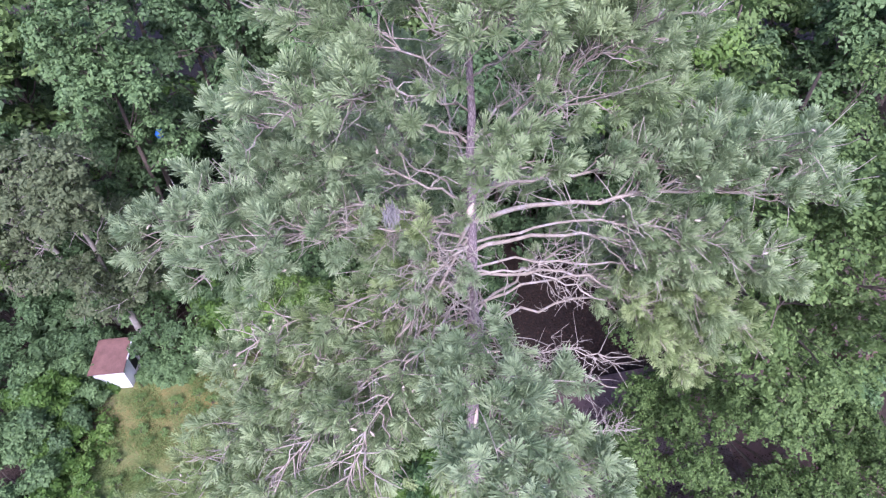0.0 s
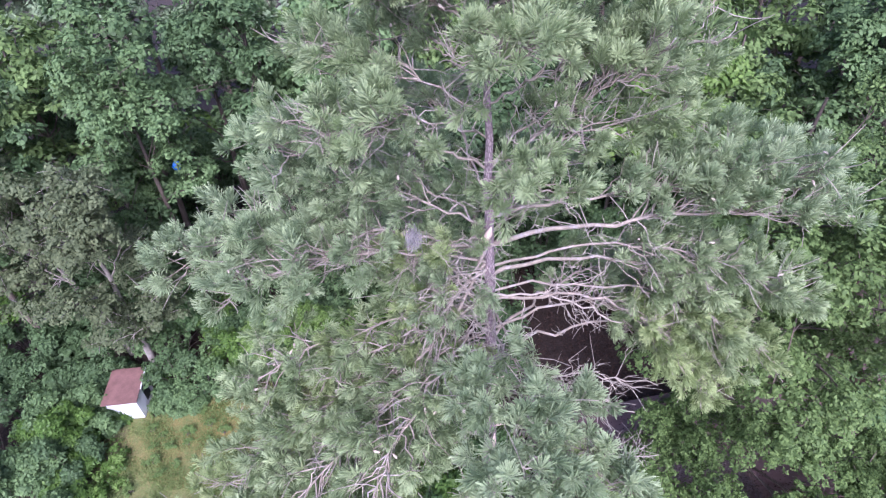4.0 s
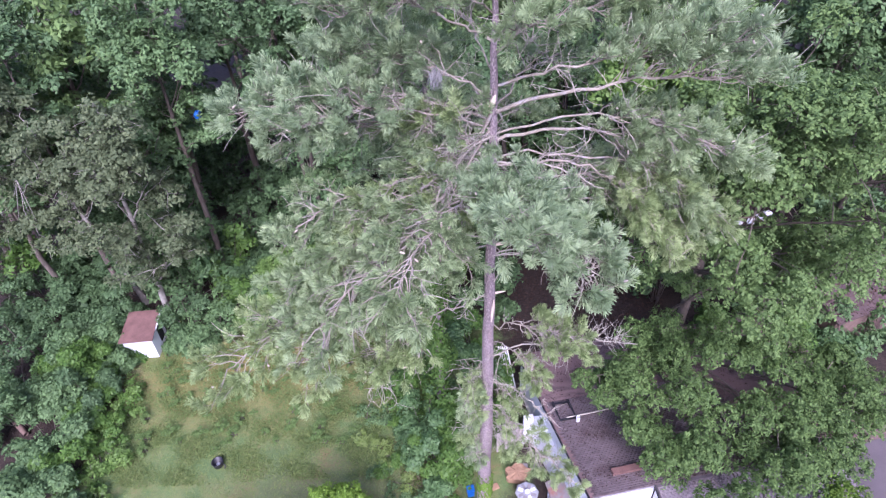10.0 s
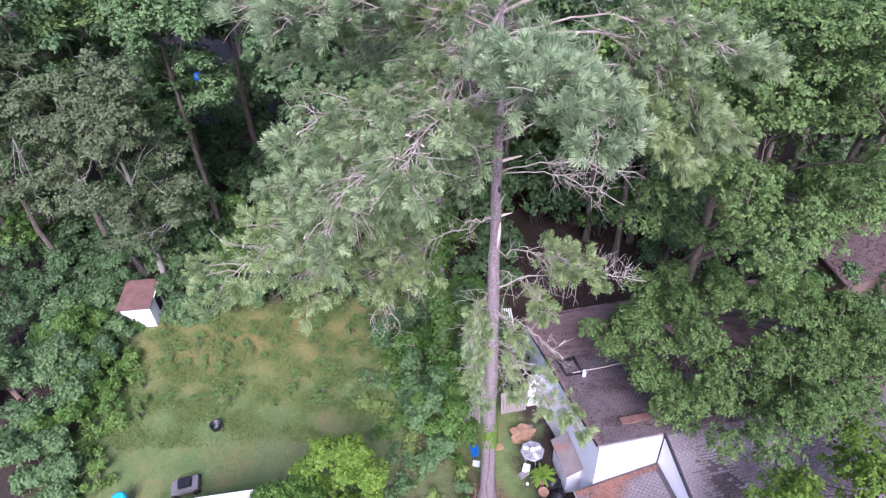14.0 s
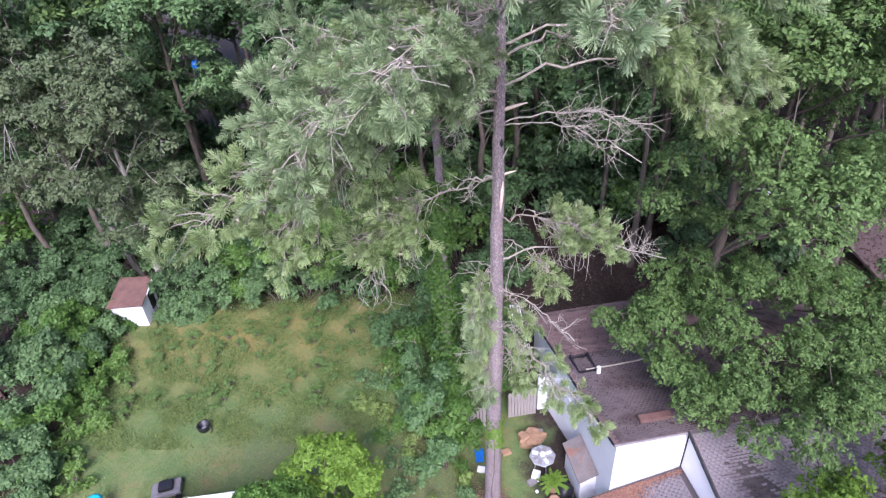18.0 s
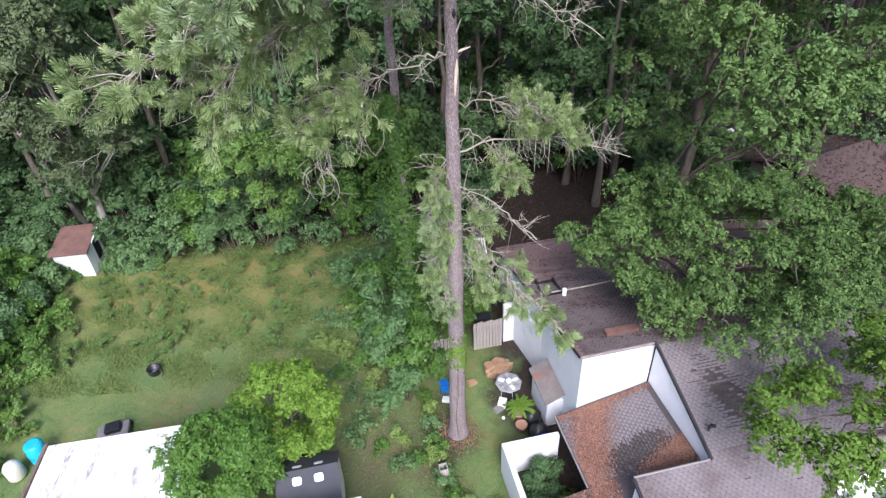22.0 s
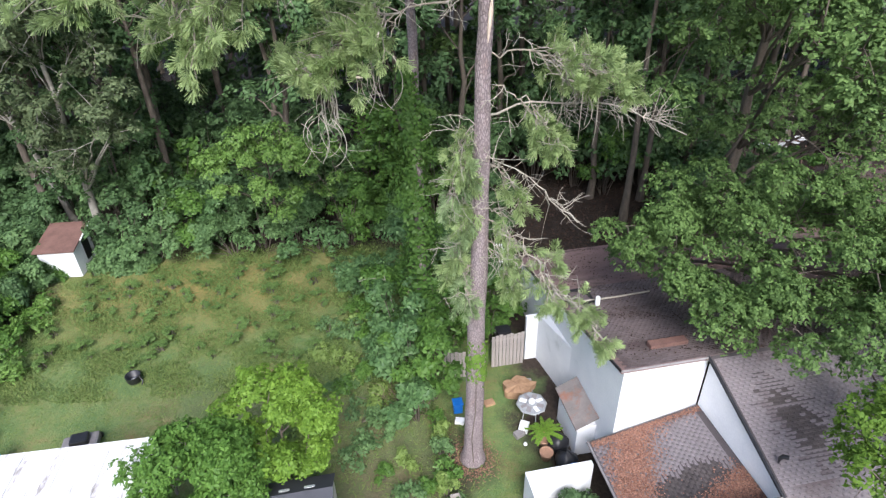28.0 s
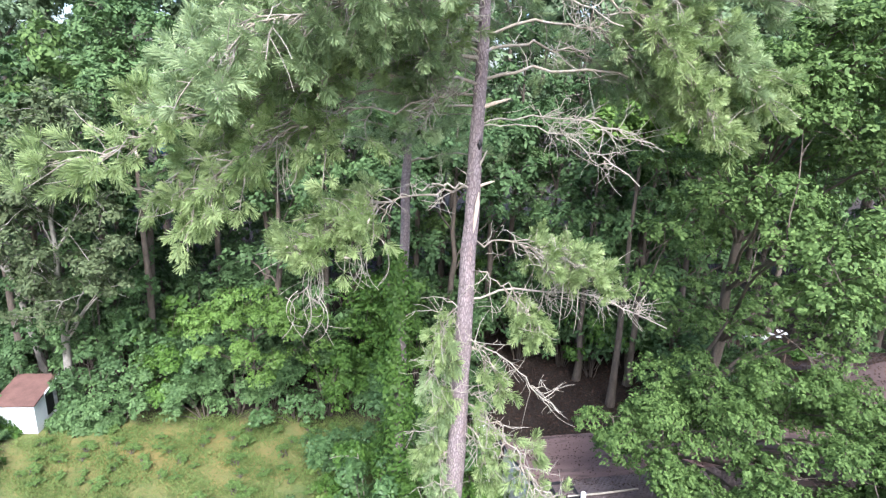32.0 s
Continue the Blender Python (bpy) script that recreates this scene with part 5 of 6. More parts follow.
# ---- the yard between the houses ----
def yard():
    # picket fence by the gable wall
    fence = thing("fence", "weathered grey board fence panel beside the house", "fence")
    for i in range(9):
        q = place(-2.05 + 0.135 * i, 5.25)
        bm = bmesh.new()
        box(bm, (-0.06, -0.012, 0), (0.06, 0.012, 1.45 + 0.03 * (i % 3)), 0.004)
        part("board", bm, FENCE, fence, at=pose(q.x, q.y, 0, 0, 0, 8.8))
    q = place(-1.5, 5.29)
    bm = bmesh.new()
    box(bm, (-0.62, -0.02, 1.2), (0.62, 0.02, 1.28))
    part("rail", bm, FENCE, fence, at=pose(q.x, q.y, 0, 0, 0, 8.8))
    fence2 = thing("fence", "short weathered board fence behind the pine", "fence")
    for i in range(6):
        bm = bmesh.new()
        box(bm, (-0.06, -0.012, 0), (0.06, 0.012, 1.15 + 0.04 * (i % 2)), 0.004)
        part("board", bm, FENCE, fence2, at=pose(-0.75 + 0.14 * i, 13.5, 0, 0, 0, 4))
    # round patio table with a pale globe
    table = thing("patio_table", "round grey metal patio table with a white globe", "table", pose(2.03, 11.45, 0))
    part("tabletop", lathe([(0.46, 0.66), (0.51, 0.68), (0.51, 0.70), (0.46, 0.71)], 8), GREYMETAL, table)
    for k in range(8):
        a = (k + 0.5) * math.pi / 4
        bm = bmesh.new()
        box(bm, (0.17, -0.06 - 0.035 * (k % 2), 0.712), (0.40, 0.06, 0.722), 0.003)
        part("lattice_panel", bm, LIGHTPANEL if k % 3 == 0 else FASCIA, table, "pierced panel of the tabletop", at=pose(0, 0, 0, 0, 0, math.degrees(a)))
    for k in range(4):
        a = k * math.pi / 2 + 0.4
        part("leg", Tubes().add([(0.32 * math.cos(a), 0.32 * math.sin(a), 0.0), (0.25 * math.cos(a), 0.25 * math.sin(a), 0.67)], (0.02, 0.02), 6).mesh("leg"), GREYMETAL, table)
    part("globe", lathe([(0.02, 0.70), (0.09, 0.73), (0.12, 0.80), (0.09, 0.87), (0.02, 0.90)], 12), LIGHTPANEL, table, "white globe")
    # sawn slab of a stump leaning by the table
    rng = np.random.default_rng(8)
    bm = bmesh.new()
    rim = [(0.46 + 0.16 * rng.random()) * (1 + 0.13 * math.sin(5 * i * 0.262 + 0.6)) for i in range(24)]
    t = [bm.verts.new((r * math.cos(i * math.pi / 12), r * 0.8 * math.sin(i * math.pi / 12), 0.30 + 0.06 * rng.random())) for i, r in enumerate(rim)]
    b = [bm.verts.new((v.co.x * 0.95, v.co.y * 0.95, 0.0)) for v in t]
    mid = bm.verts.new((0, 0, 0.38))
    for i in range(24):
        bm.faces.new((t[i], t[(i + 1) % 24], mid))
        bm.faces.new((b[i], b[(i + 1) % 24], t[(i + 1) % 24], t[i]))
    bm.faces.new(b[::-1])
    tagged(part("tree_stump", bm, CUTWOOD, at=pose(1.78, 12.65, 0)), "broad tan sawn tree stump by the wall", "stump")
    bm = bmesh.new()
    box(bm, (-0.18, -0.13, 0), (0.18, 0.13, 0.10), 0.01)
    tagged(part("brick_block", bm, CUTWOOD, at=pose(0.72, 12.15, 0, 0, 0, 20)), "tan masonry block lying on the grass", "block")
    bm = bmesh.new()
    box(bm, (-0.17, -0.12, 0), (0.17, 0.12, 0.16), 0.02)
    tagged(part("paving_stone", bm, FASCIA, at=pose(1.55, 10.75, 0, 0, 0, 30)), "pale grey paving stone on the grass", "stone")
    # blue bin
    bin_ = thing("storage_bin", "open blue plastic bin beside the pine trunk", "bin", pose(-0.37, 11.9, 0, 0, 0, 8) @ Matrix.Diagonal((0.75, 0.9, 1, 1)))
    bm = bmesh.new()
    box(bm, (-0.2, -0.16, 0), (0.2, 0.16, 0.42), 0.03)
    part("body", bm, BLUE, bin_)
    bm = bmesh.new()
    box(bm, (-0.23, -0.19, 0.40), (0.23, 0.19, 0.45), 0.015)
    part("rim", bm, BLUE, bin_)
    # potted fern
    fern = thing("potted_fern", "bright green fern in a clay pot", "plant", pose(2.25, 10.35, 0))
    part("pot", lathe([(0.16, 0), (0.22, 0.3), (0.24, 0.34), (0.21, 0.34), (0.19, 0.3)], 16), TERRACOTTA, fern)
    rng = np.random.default_rng(12)
    P, Nn = [], []
    for k in range(26):
        a = rng.uniform(0, 6.283)
        ln = rng.uniform(0.35, 0.6)
        for s in np.linspace(0.1, 1, 14):
            for w in (-1, 1):
                P.append((math.cos(a) * ln * s - w * math.sin(a) * 0.05 * (1.2 - s), math.sin(a) * ln * s + w * math.cos(a) * 0.05 * (1.2 - s), 0.36 + 0.55 * s * (1 - 0.75 * s) + 0.15))
                Nn.append((0.2 * math.cos(a), 0.2 * math.sin(a), 1))
    part("fronds", leaf_mesh("fronds", np.array(P), np.array(Nn), 0.05, rng, 2.2), LEAF_CITRUS, fern)
    pot = thing("flower_pot", "round clay pot with a dry plant", "pot", pose(2.25, 9.85, 0))
    part("pot", lathe([(0.15, 0), (0.21, 0.26), (0.22, 0.3), (0.18, 0.3), (0.17, 0.26)], 16), TERRACOTTA, pot)
    for x, y, sx, sy, sz, mat, nm, lab, cat in ((1.74, 11.0, 0.2, 0.15, 0.2, LIGHTPANEL, "storage_box", "pale plastic box beside the table", "box"), (2.75, 10.15, 0.16, 0.2, 0.28, GREYMETAL, "metal_box", "grey metal box by the court wall", "box"), (-0.33, 11.4, 0.15, 0.12, 0.12, LIGHTPANEL, "white_basin", "small white basin beside the blue bin", "basin"), (2.5, 10.55, 0.12, 0.14, 0.2, RED, "red_box", "small red plastic box among the sacks", "box"), (2.2, 12.9, 0.3, 0.12, 0.1, FASCIA, "paving_stone", "pale flat stone beside the stump", "stone")):
        bm = bmesh.new()
        box(bm, (-sx, -sy, 0), (sx, sy, sz), 0.02)
        tagged(part(nm, bm, mat, at=pose(x, y, 0, 0, 0, 40 * x)), lab, cat)
    tagged(part("ball", lathe([(0.01, 0), (0.05, 0.015), (0.07, 0.06), (0.05, 0.105), (0.01, 0.12)], 12), LIGHTPANEL, at=pose(1.69, 10.36, 0)), "small white ball on the grass", "ball")
    # ivy patch climbing the pine trunk
    rng = np.random.default_rng(15)
    n = 190
    z, a = rng.normal(4.1, 0.35, n), rng.uniform(-2.9, 0.3, n)
    r = 0.27 + 0.06 * rng.random(n)
    q = np.stack([0.08 + r * np.cos(a), 10.0 + r * np.sin(a), z], 1)
    vine = thing("climbing_vine", "yellow-green vine clinging to the pine trunk", "vine", pose(0, 0, 0))
    tagged(part("leaf_mass", leaf_mesh("leaf_mass", q, np.stack([np.cos(a), np.sin(a), np.full(n, 0.5)], 1), 0.07, rng), LEAF_SPRING, vine), kind="stuff")
    part("stem", Tubes().add([(0.0, 9.66, 0.0), (-0.06, 9.69, 1.2), (0.05, 9.71, 2.4), (0.08, 9.73, 4.6)], (0.018, 0.016, 0.014, 0.008), 5).mesh("stem"), BARK_OAK, vine)
    # tangle of dead brown stems at the edge of the lawn
    tb = Tubes()
    for k in range(90):
        p = np.array([rng.normal(0, 0.32), rng.normal(0, 0.5), 0.0])
        e = p + (rng.normal(0, 0.35), rng.normal(0, 0.35), rng.uniform(0.3, 1.0))
        tb.add(curve(p, (p + e) / 2 + rng.normal(0, 0.15, 3) + (0, 0, 0.2), e, 5), np.linspace(0.012, 0.005, 5), 3)
    tagged(part("dead_brush", tb.mesh("dead_brush"), BROWNWOOD, at=pose(-2.05, 12.3, 0)), "tangle of dead brown stems beside the lawn", "brush")
    # small open wooden frame among the vines
    fr = thing("planter_frame", "small open wooden planter frame among the vines", "planter", pose(-0.62, 8.2, 0.0, 0, 0, 12) @ Matrix.Diagonal((0.62, 0.62, 0.8, 1)))
    for lo, hi in (((-0.22, -0.22, 0), (-0.18, 0.22, 0.75)), ((0.18, -0.22, 0), (0.22, 0.22, 0.75)), ((-0.18, -0.22, 0), (0.18, -0.18, 0.75)), ((-0.18, 0.18, 0), (0.18, 0.22, 0.75))):
        bm = bmesh.new()
        box(bm, lo, hi, 0.006)
        part("board", bm, FENCE, fr)
    # pale rail and a broad upright leaf plant
    rail = thing("pipe_rail", "low pale pipe rail on two posts", "rail", pose(0, 0, 0))
    part("bar", Tubes().add([(-2.0, 6.26, 0.5), (-0.45, 6.53, 0.5)], (0.018, 0.018), 7).mesh("bar"), FASCIA, rail)
    for x, y in ((-1.95, 6.27), (-0.5, 6.52)):
        part("post", Tubes().add([(x, y, 0), (x, y, 0.5)], (0.016, 0.016), 7).mesh("post"), FENCE, rail)
    ban = thing("banana_plant", "young banana plant with broad bright green leaves", "plant", pose(-2.25, 6.4, 0))
    for k, (a, ln) in enumerate(((1.5, 1.55), (2.5, 1.1), (0.5, 0.8))):
        s = np.linspace(0, 1, 9)
        mid = np.stack([0.35 * ln * s**2 * math.cos(a), 0.35 * ln * s**2 * math.sin(a), 0.15 + ln * s * (1 - 0.25 * s)], 1)
        wd = 0.2 * np.sin(np.pi * (0.12 + 0.86 * s))[:, None] * np.array((-math.sin(a), math.cos(a), 0.0))
        v = np.stack([mid - wd + (0, 0, 0.03), mid, mid + wd + (0, 0, 0.03)], 1).reshape(-1, 3)
        f = [(3 * i + j, 3 * i + j + 1, 3 * i + j + 4, 3 * i + j + 3) for i in range(8) for j in (0, 1)]
        part("leaf", np_mesh("leaf", v, np.array(f)), LEAF_CITRUS, ban)
    part("stalk", Tubes().add([(0, 0, 0), (0, 0, 0.3)], (0.05, 0.035), 8).mesh("stalk"), LEAF_CITRUS, ban)
    # barbecue by the fence, dark cans and a blue bag by the closet
    grill = thing("barbecue_grill", "dark covered barbecue on legs behind the fence", "grill", pose(*place(-1.45, 6.1), 0, 0, 9))
    bm = bmesh.new()
    box(bm, (-0.28, -0.22, 0.5), (0.28, 0.22, 1.05), 0.08)
    part("body", bm, BLACK, grill)
    for x in (-0.2, 0.2):
        for y in (-0.15, 0.15):
            part("leg", Tubes().add([(x, y, 0), (x, y, 0.52)], (0.02, 0.02), 6).mesh("leg"), BLACK, grill)
    bm = bmesh.new()
    box(bm, (-0.34, -0.05, 0.9), (-0.30, 0.05, 1.0))
    part("badge", bm, GREYMETAL, grill)
    for u, v, mat, lab in ((-1.0, 1.35, BLACK, "black plastic sack leaning on the closet"), (-0.98, 0.66, BLACK, "black plastic sack slumped by the closet"), (-0.85, 0.15, BLUE, "blue plastic sack by the wall")):
        q = place(u, v)
        rng = np.random.default_rng(int(100 + 10 * v))
        bm = lathe([(0.16, 0), (0.33, 0.12), (0.34, 0.34), (0.19, 0.5), (0.06, 0.58)], 14)
        for w in bm.verts:
            w.co += Vector(rng.normal(0, 0.02, 3))
            w.co.z = max(w.co.z, 0)
        tagged(part("plastic_sack", bm, mat, at=pose(q.x, q.y, 0)), lab, "sack")
    # air conditioner by the court wall
    q = place(-0.95, -0.1)
    ac = thing("air_conditioner", "grey outdoor air conditioner by the court wall", "appliance", pose(q.x, q.y, 0, 0, 0, 8.8))
    bm = bmesh.new()
    box(bm, (-0.28, -0.18, 0), (0.28, 0.18, 0.6), 0.02)
    part("case", bm, GREYMETAL, ac)
    part("grille", lathe([(0.15, 0.6), (0.15, 0.62), (0.02, 0.625)], 16), BLACK, ac)
    # court garden
    brush("dark leafy shrub in the small garden court", tuple(place(-1.5, -1.25)), 1.35, 0.6, 0.06, 3600, LEAF_DARK, 901)
    brush("dark leafy shrub in the small garden court", tuple(place(-1.75, -1.95)), 1.2, 0.55, 0.06, 2600, LEAF_DARK, 903)
    brush("bright young banana-like plant in the garden court", tuple(place(-1.2, -2.25)), 1.0, 0.3, 0.16, 160, LEAF_CITRUS, 902, category="plant")
    q = place(6.35, -5.1)
    chest = thing("white_cabinet", "open white box standing below the east eave", "cabinet", pose(q.x, q.y, 0, 0, 0, 30))
    for lo, hi in (((-0.5, -0.4, 0), (-0.44, 0.4, 1.9)), ((0.44, -0.4, 0), (0.5, 0.4, 1.9)), ((-0.44, 0.34, 0), (0.44, 0.4, 1.9)), ((-0.44, -0.4, 0), (0.44, -0.34, 1.4))):
        bm = bmesh.new()
        box(bm, lo, hi, 0.008)
        part("panel", bm, WHITE, chest)
    for u, v, h in ((7.2, -5.6, 2.0), (8.2, -5.4, 2.4), (6.7, -6.6, 1.6), (9.4, -5.6, 2.6), (7.8, -6.8, 1.8), (6.0, -6.3, 1.2)):
        brush("dark green shrub below the east eave", tuple(place(u, v)), h, 0.8, 0.09, 2200, LEAF_GREEN, int(920 + 10 * u))
    # bundle of pale poles and a block at the back corner
    poles = thing("pole_bundle", "bundle of pale poles leaning at the back corner", "poles", pose(*place(-0.6, 8.7), 0, 0, 0))
    for i in range(5):
        part("pole", Tubes().add([(0.1 * i, 0.05 * (i % 2), 0), (0.1 * i - 0.5, 0.3, 2.9)], (0.035, 0.035), 6).mesh("pole"), LIGHTPANEL, poles)
    # planks by the west court wall
    planks = thing("plank_stack", "stack of old brown planks by the court wall", "planks", pose(*place(-2.95, -2.6), 0, 0, 8.8))
    for i in range(4):
        bm = bmesh.new()
        box(bm, (-0.32 + 0.15 * i, -1.0, 0.06 * (i % 2)), (-0.20 + 0.15 * i, 0.9, 0.05 + 0.06 * (i % 2)), 0.006)
        part("plank", bm, BROWNWOOD, planks)


yard()


# ---- the west yard: sheds, carport, lawn things ----
def west_yard():
    # small white shed with a rusty roof
    shed = thing("garden_shed", "small white shed with a rusty brown roof", "shed", pose(-18.15, 21.85, 0, 0, 0, 3))
    bm = bmesh.new()
    pr = [(-0.98, 1.42), (0.62, 1.42), (0.62, 0), (-0.98, 0)]
    a = [bm.verts.new((x, -0.8, z)) for x, z in pr]
    b = [bm.verts.new((x, 0.9, z + (0.42 if z else 0))) for x, z in pr]
    bm.faces.new(a)
    bm.faces.new(b[::-1])
    for i in range(4):
        bm.faces.new((a[i], b[i], b[(i + 1) % 4], a[(i + 1) % 4]))
    bmesh.ops.recalc_face_normals(bm, faces=bm.faces)
    part("wall", bm, WHITE, shed)
    part("roof", slab([(-1.14, -0.92, 1.46), (0.73, -0.92, 1.46), (0.73, 1.05, 1.96), (-1.02, 1.05, 1.96)], 0.06), RUSTROOF, shed)
    part("edge_board", Tubes().add([(0.75, -0.2, 1.60), (0.75, 1.06, 1.92)], (0.045, 0.045), 4).mesh("edge_board"), WHITE, shed, "white board along the roof edge")
    # Flat black panel on the wall: the shade inside the opening, as colour.
    bm = bmesh.new()
    box(bm, (0.62, 0.05, 0.4), (0.638, 0.6, 1.55))
    part("doorway", bm, BLACK, shed, "black panel for the shade in the open doorway")
    # carport with a stained white metal roof
    car = thing("carport", "carport with a stained white metal roof", "carport", pose(-10.9, 8.95, 0, 0, 0, 6))
    part("roof", slab([(-2.05, 0.15, 2.35), (2.2, 0.15, 2.35), (2.6, -7.5, 2.15), (-2.05, -7.5, 2.15)], 0.05), WHITEROOF, car)
    for i in range(8):
        x = -1.9 + 0.56 * i
        part("roof_seam", Tubes().add([(x, 0.14, 2.36), (x, -7.4, 2.165)], (0.011, 0.011), 4).mesh("roof_seam"), WHITEROOF, car)
    bm = bmesh.new()
    box(bm, (-2.15, -7.5, 2.1), (-2.06, 0.2, 2.4))
    part("edge_board", bm, BROWNWOOD, car, "brown rotted edge board")
    for x, y in ((-1.95, 0.0), (2.05, 0.0), (-1.95, -3.6), (2.05, -3.6), (-1.95, -7.2), (2.05, -7.2)):
        part("post", Tubes().add([(x, y, 0), (x, y, 2.3)], (0.05, 0.05), 8).mesh("post"), FASCIA, car)
    # plastic storage shed
    ps = thing("storage_shed", "beige plastic storage shed with a slate grey roof", "shed", pose(-4.75, 7.55, 0, 0, 0, 8))
    bm = bmesh.new()
    box(bm, (-0.9, -0.75, 0), (0.9, 0.75, 1.5), 0.02)
    part("wall", bm, BEIGE, ps)
    bm = bmesh.new()
    for x0, x1 in ((-0.92, -0.88), (0.88, 0.92)):
        a = [bm.verts.new(q) for q in ((x0, -0.75, 1.5), (x0, 0.75, 1.5), (x0, 0.0, 2.02))]
        b = [bm.verts.new(q) for q in ((x1, -0.75, 1.5), (x1, 0.75, 1.5), (x1, 0.0, 2.02))]
        bm.faces.new(a)
        bm.faces.new(b[::-1])
        for i in range(3):
            bm.faces.new((a[i], b[i], b[(i + 1) % 3], a[(i + 1) % 3]))
    bmesh.ops.recalc_face_normals(bm, faces=bm.faces)
    part("gable", bm, BEIGE, ps)
    part("roof", slab([(-0.95, -0.85, 1.48), (0.95, -0.85, 1.48), (0.95, 0.0, 2.06), (-0.95, 0.0, 2.06)], 0.04), ROOFPLASTIC, ps)
    part("roof", slab([(-0.95, 0.0, 2.06), (0.95, 0.0, 2.06), (0.95, 0.85, 1.48), (-0.95, 0.85, 1.48)], 0.04), ROOFPLASTIC, ps)
    for x in (-0.45, 0.2):
        for y0, y1 in ((-0.38, -0.16), (0.14, 0.30)):
            z = lambda y: 2.075 - abs(y) * 0.682
            ring = [(x + 0.14 + 0.14 * math.copysign(abs(math.cos(a)) ** 0.5, math.cos(a)), (y0 + y1) / 2 + 0.45 * (y1 - y0) * math.copysign(abs(math.sin(a)) ** 0.5, math.sin(a))) for a in np.linspace(0, 6.283, 17)[:-1]]
            bm = slab([(p, q, z(q)) for p, q in ring], 0.02)
            part("skylight", bm, LIGHTPANEL, ps, "small white skylight panel")
    # neighbour's brown roof
    nb = thing("house", "neighbouring house with a brown shingle roof", "house", pose(-3.0, 6.12, 0, 0, 0, 8.5))
    part("roof", slab([(0.0, 0.0, 2.5), (-6.5, 0.0, 2.5), (-6.5, -5.0, 4.2), (0.0, -5.0, 4.2)], 0.12), SHINGLE_BROWN, nb)
    rng = np.random.default_rng(17)
    tv, tf = [], []
    for row in range(38):
        y0 = -0.01 - 0.13 * row
        x = -6.48 + 0.11 * (row % 2)
        while x < -0.14:
            w = rng.uniform(0.18, 0.26)
            x1, z0, z1 = min(x + w - 0.012, -0.02), 2.512 - 0.34 * y0 + 0.003 * rng.random(), 2.506 - 0.34 * (y0 - 0.12)
            tv.append([(x, y0, z0 - 0.012), (x1, y0, z0 - 0.012), (x1, y0, z0), (x, y0, z0), (x1, y0 - 0.12, z1), (x, y0 - 0.12, z1)])
            tf.append(np.array([(0, 1, 2, 3), (3, 2, 4, 5)]) + 6 * len(tf))
            x += w
    tagged(part("shingle_field", np_mesh("shingle_field", np.concatenate(tv), np.concatenate(tf)), NEIGHBOURTAB, nb), kind="stuff")
    bm = bmesh.new()
    box(bm, (-6.3, -4.9, 0), (-0.3, -0.35, 2.4))
    part("wall", bm, WHITE, nb)
    part("gutter", Tubes().add([(0.05, 0.06, 2.45), (-6.5, 0.06, 2.45)], (0.06, 0.06), 8).mesh("gutter"), LIGHTPANEL, nb, "white gutter")
    part("rake_board", Tubes().add([(0.03, 0.0, 2.5), (0.03, -5.0, 4.2)], (0.05, 0.05), 4).mesh("rake_board"), LIGHTPANEL, nb)
    # black tub on the lawn
    tub = thing("plastic_tub", "black plastic tub lying open on the lawn", "tub", pose(-12.1, 13.95, 0) @ Matrix.Diagonal((0.82, 0.82, 0.9, 1)))
    part("body", lathe([(0.24, 0), (0.30, 0.1), (0.32, 0.34), (0.34, 0.36), (0.29, 0.36), (0.25, 0.12), (0.05, 0.08)], 20), BLACK, tub)
    part("handle", Tubes().add([(0.3, -0.05, 0.3), (0.44, -0.12, 0.14), (0.42, -0.26, 0.03)], (0.03, 0.04, 0.03), 7).mesh("handle"), BLACK, tub)
    part("ring", lathe([(0.10, 0.1), (0.12, 0.14), (0.08, 0.14)], 14), GREYMETAL, tub, "grey inner ring")
    log = part("fallen_log", Tubes().add([(-27.0, 19.8, 1.1), (-25.0, 18.3, 0.7), (-23.4, 17.0, 0.4), (-22.3, 16.1, 0.2)], (0.2, 0.18, 0.16, 0.12), 9).mesh("fallen_log"), BROWNWOOD)
    tagged(log, "grey-brown fallen trunk lying in the thicket", "log")
    # barrel and jug beside the carport
    barrel = thing("barrel", "turquoise plastic barrel standing beside the carport", "barrel", pose(-14.75, 10.15, 0))
    part("body", lathe([(0.26, 0), (0.30, 0.06), (0.31, 0.3), (0.29, 0.32), (0.31, 0.36), (0.31, 0.62), (0.29, 0.65), (0.30, 0.88), (0.26, 0.92)], 24), TEAL, barrel)
    part("lid", lathe([(0.255, 0.92), (0.255, 0.94), (0.2, 0.945)], 24), TEAL, barrel)
    tagged(part("water_tank", lathe([(0.24, 0), (0.29, 0.08), (0.29, 0.55), (0.2, 0.7), (0.1, 0.76)], 18), BEIGE, at=pose(-15.3, 9.55, 0)), "cloudy beige plastic tank beside the barrel", "tank")
    mw = thing("lawn_mower", "grey lawn mower parked behind the carport", "mower", pose(-12.5, 10.95, 0, 0, 0, 15) @ Matrix.Diagonal((1.2, 1.2, 1.1, 1)))
    bm = bmesh.new()
    box(bm, (-0.45, -0.28, 0.12), (0.45, 0.28, 0.34), 0.06)
    part("deck", bm, FASCIA, mw)
    bm = bmesh.new()
    box(bm, (-0.2, -0.18, 0.34), (0.25, 0.18, 0.52), 0.05)
    part("engine", bm, BLACK, mw)
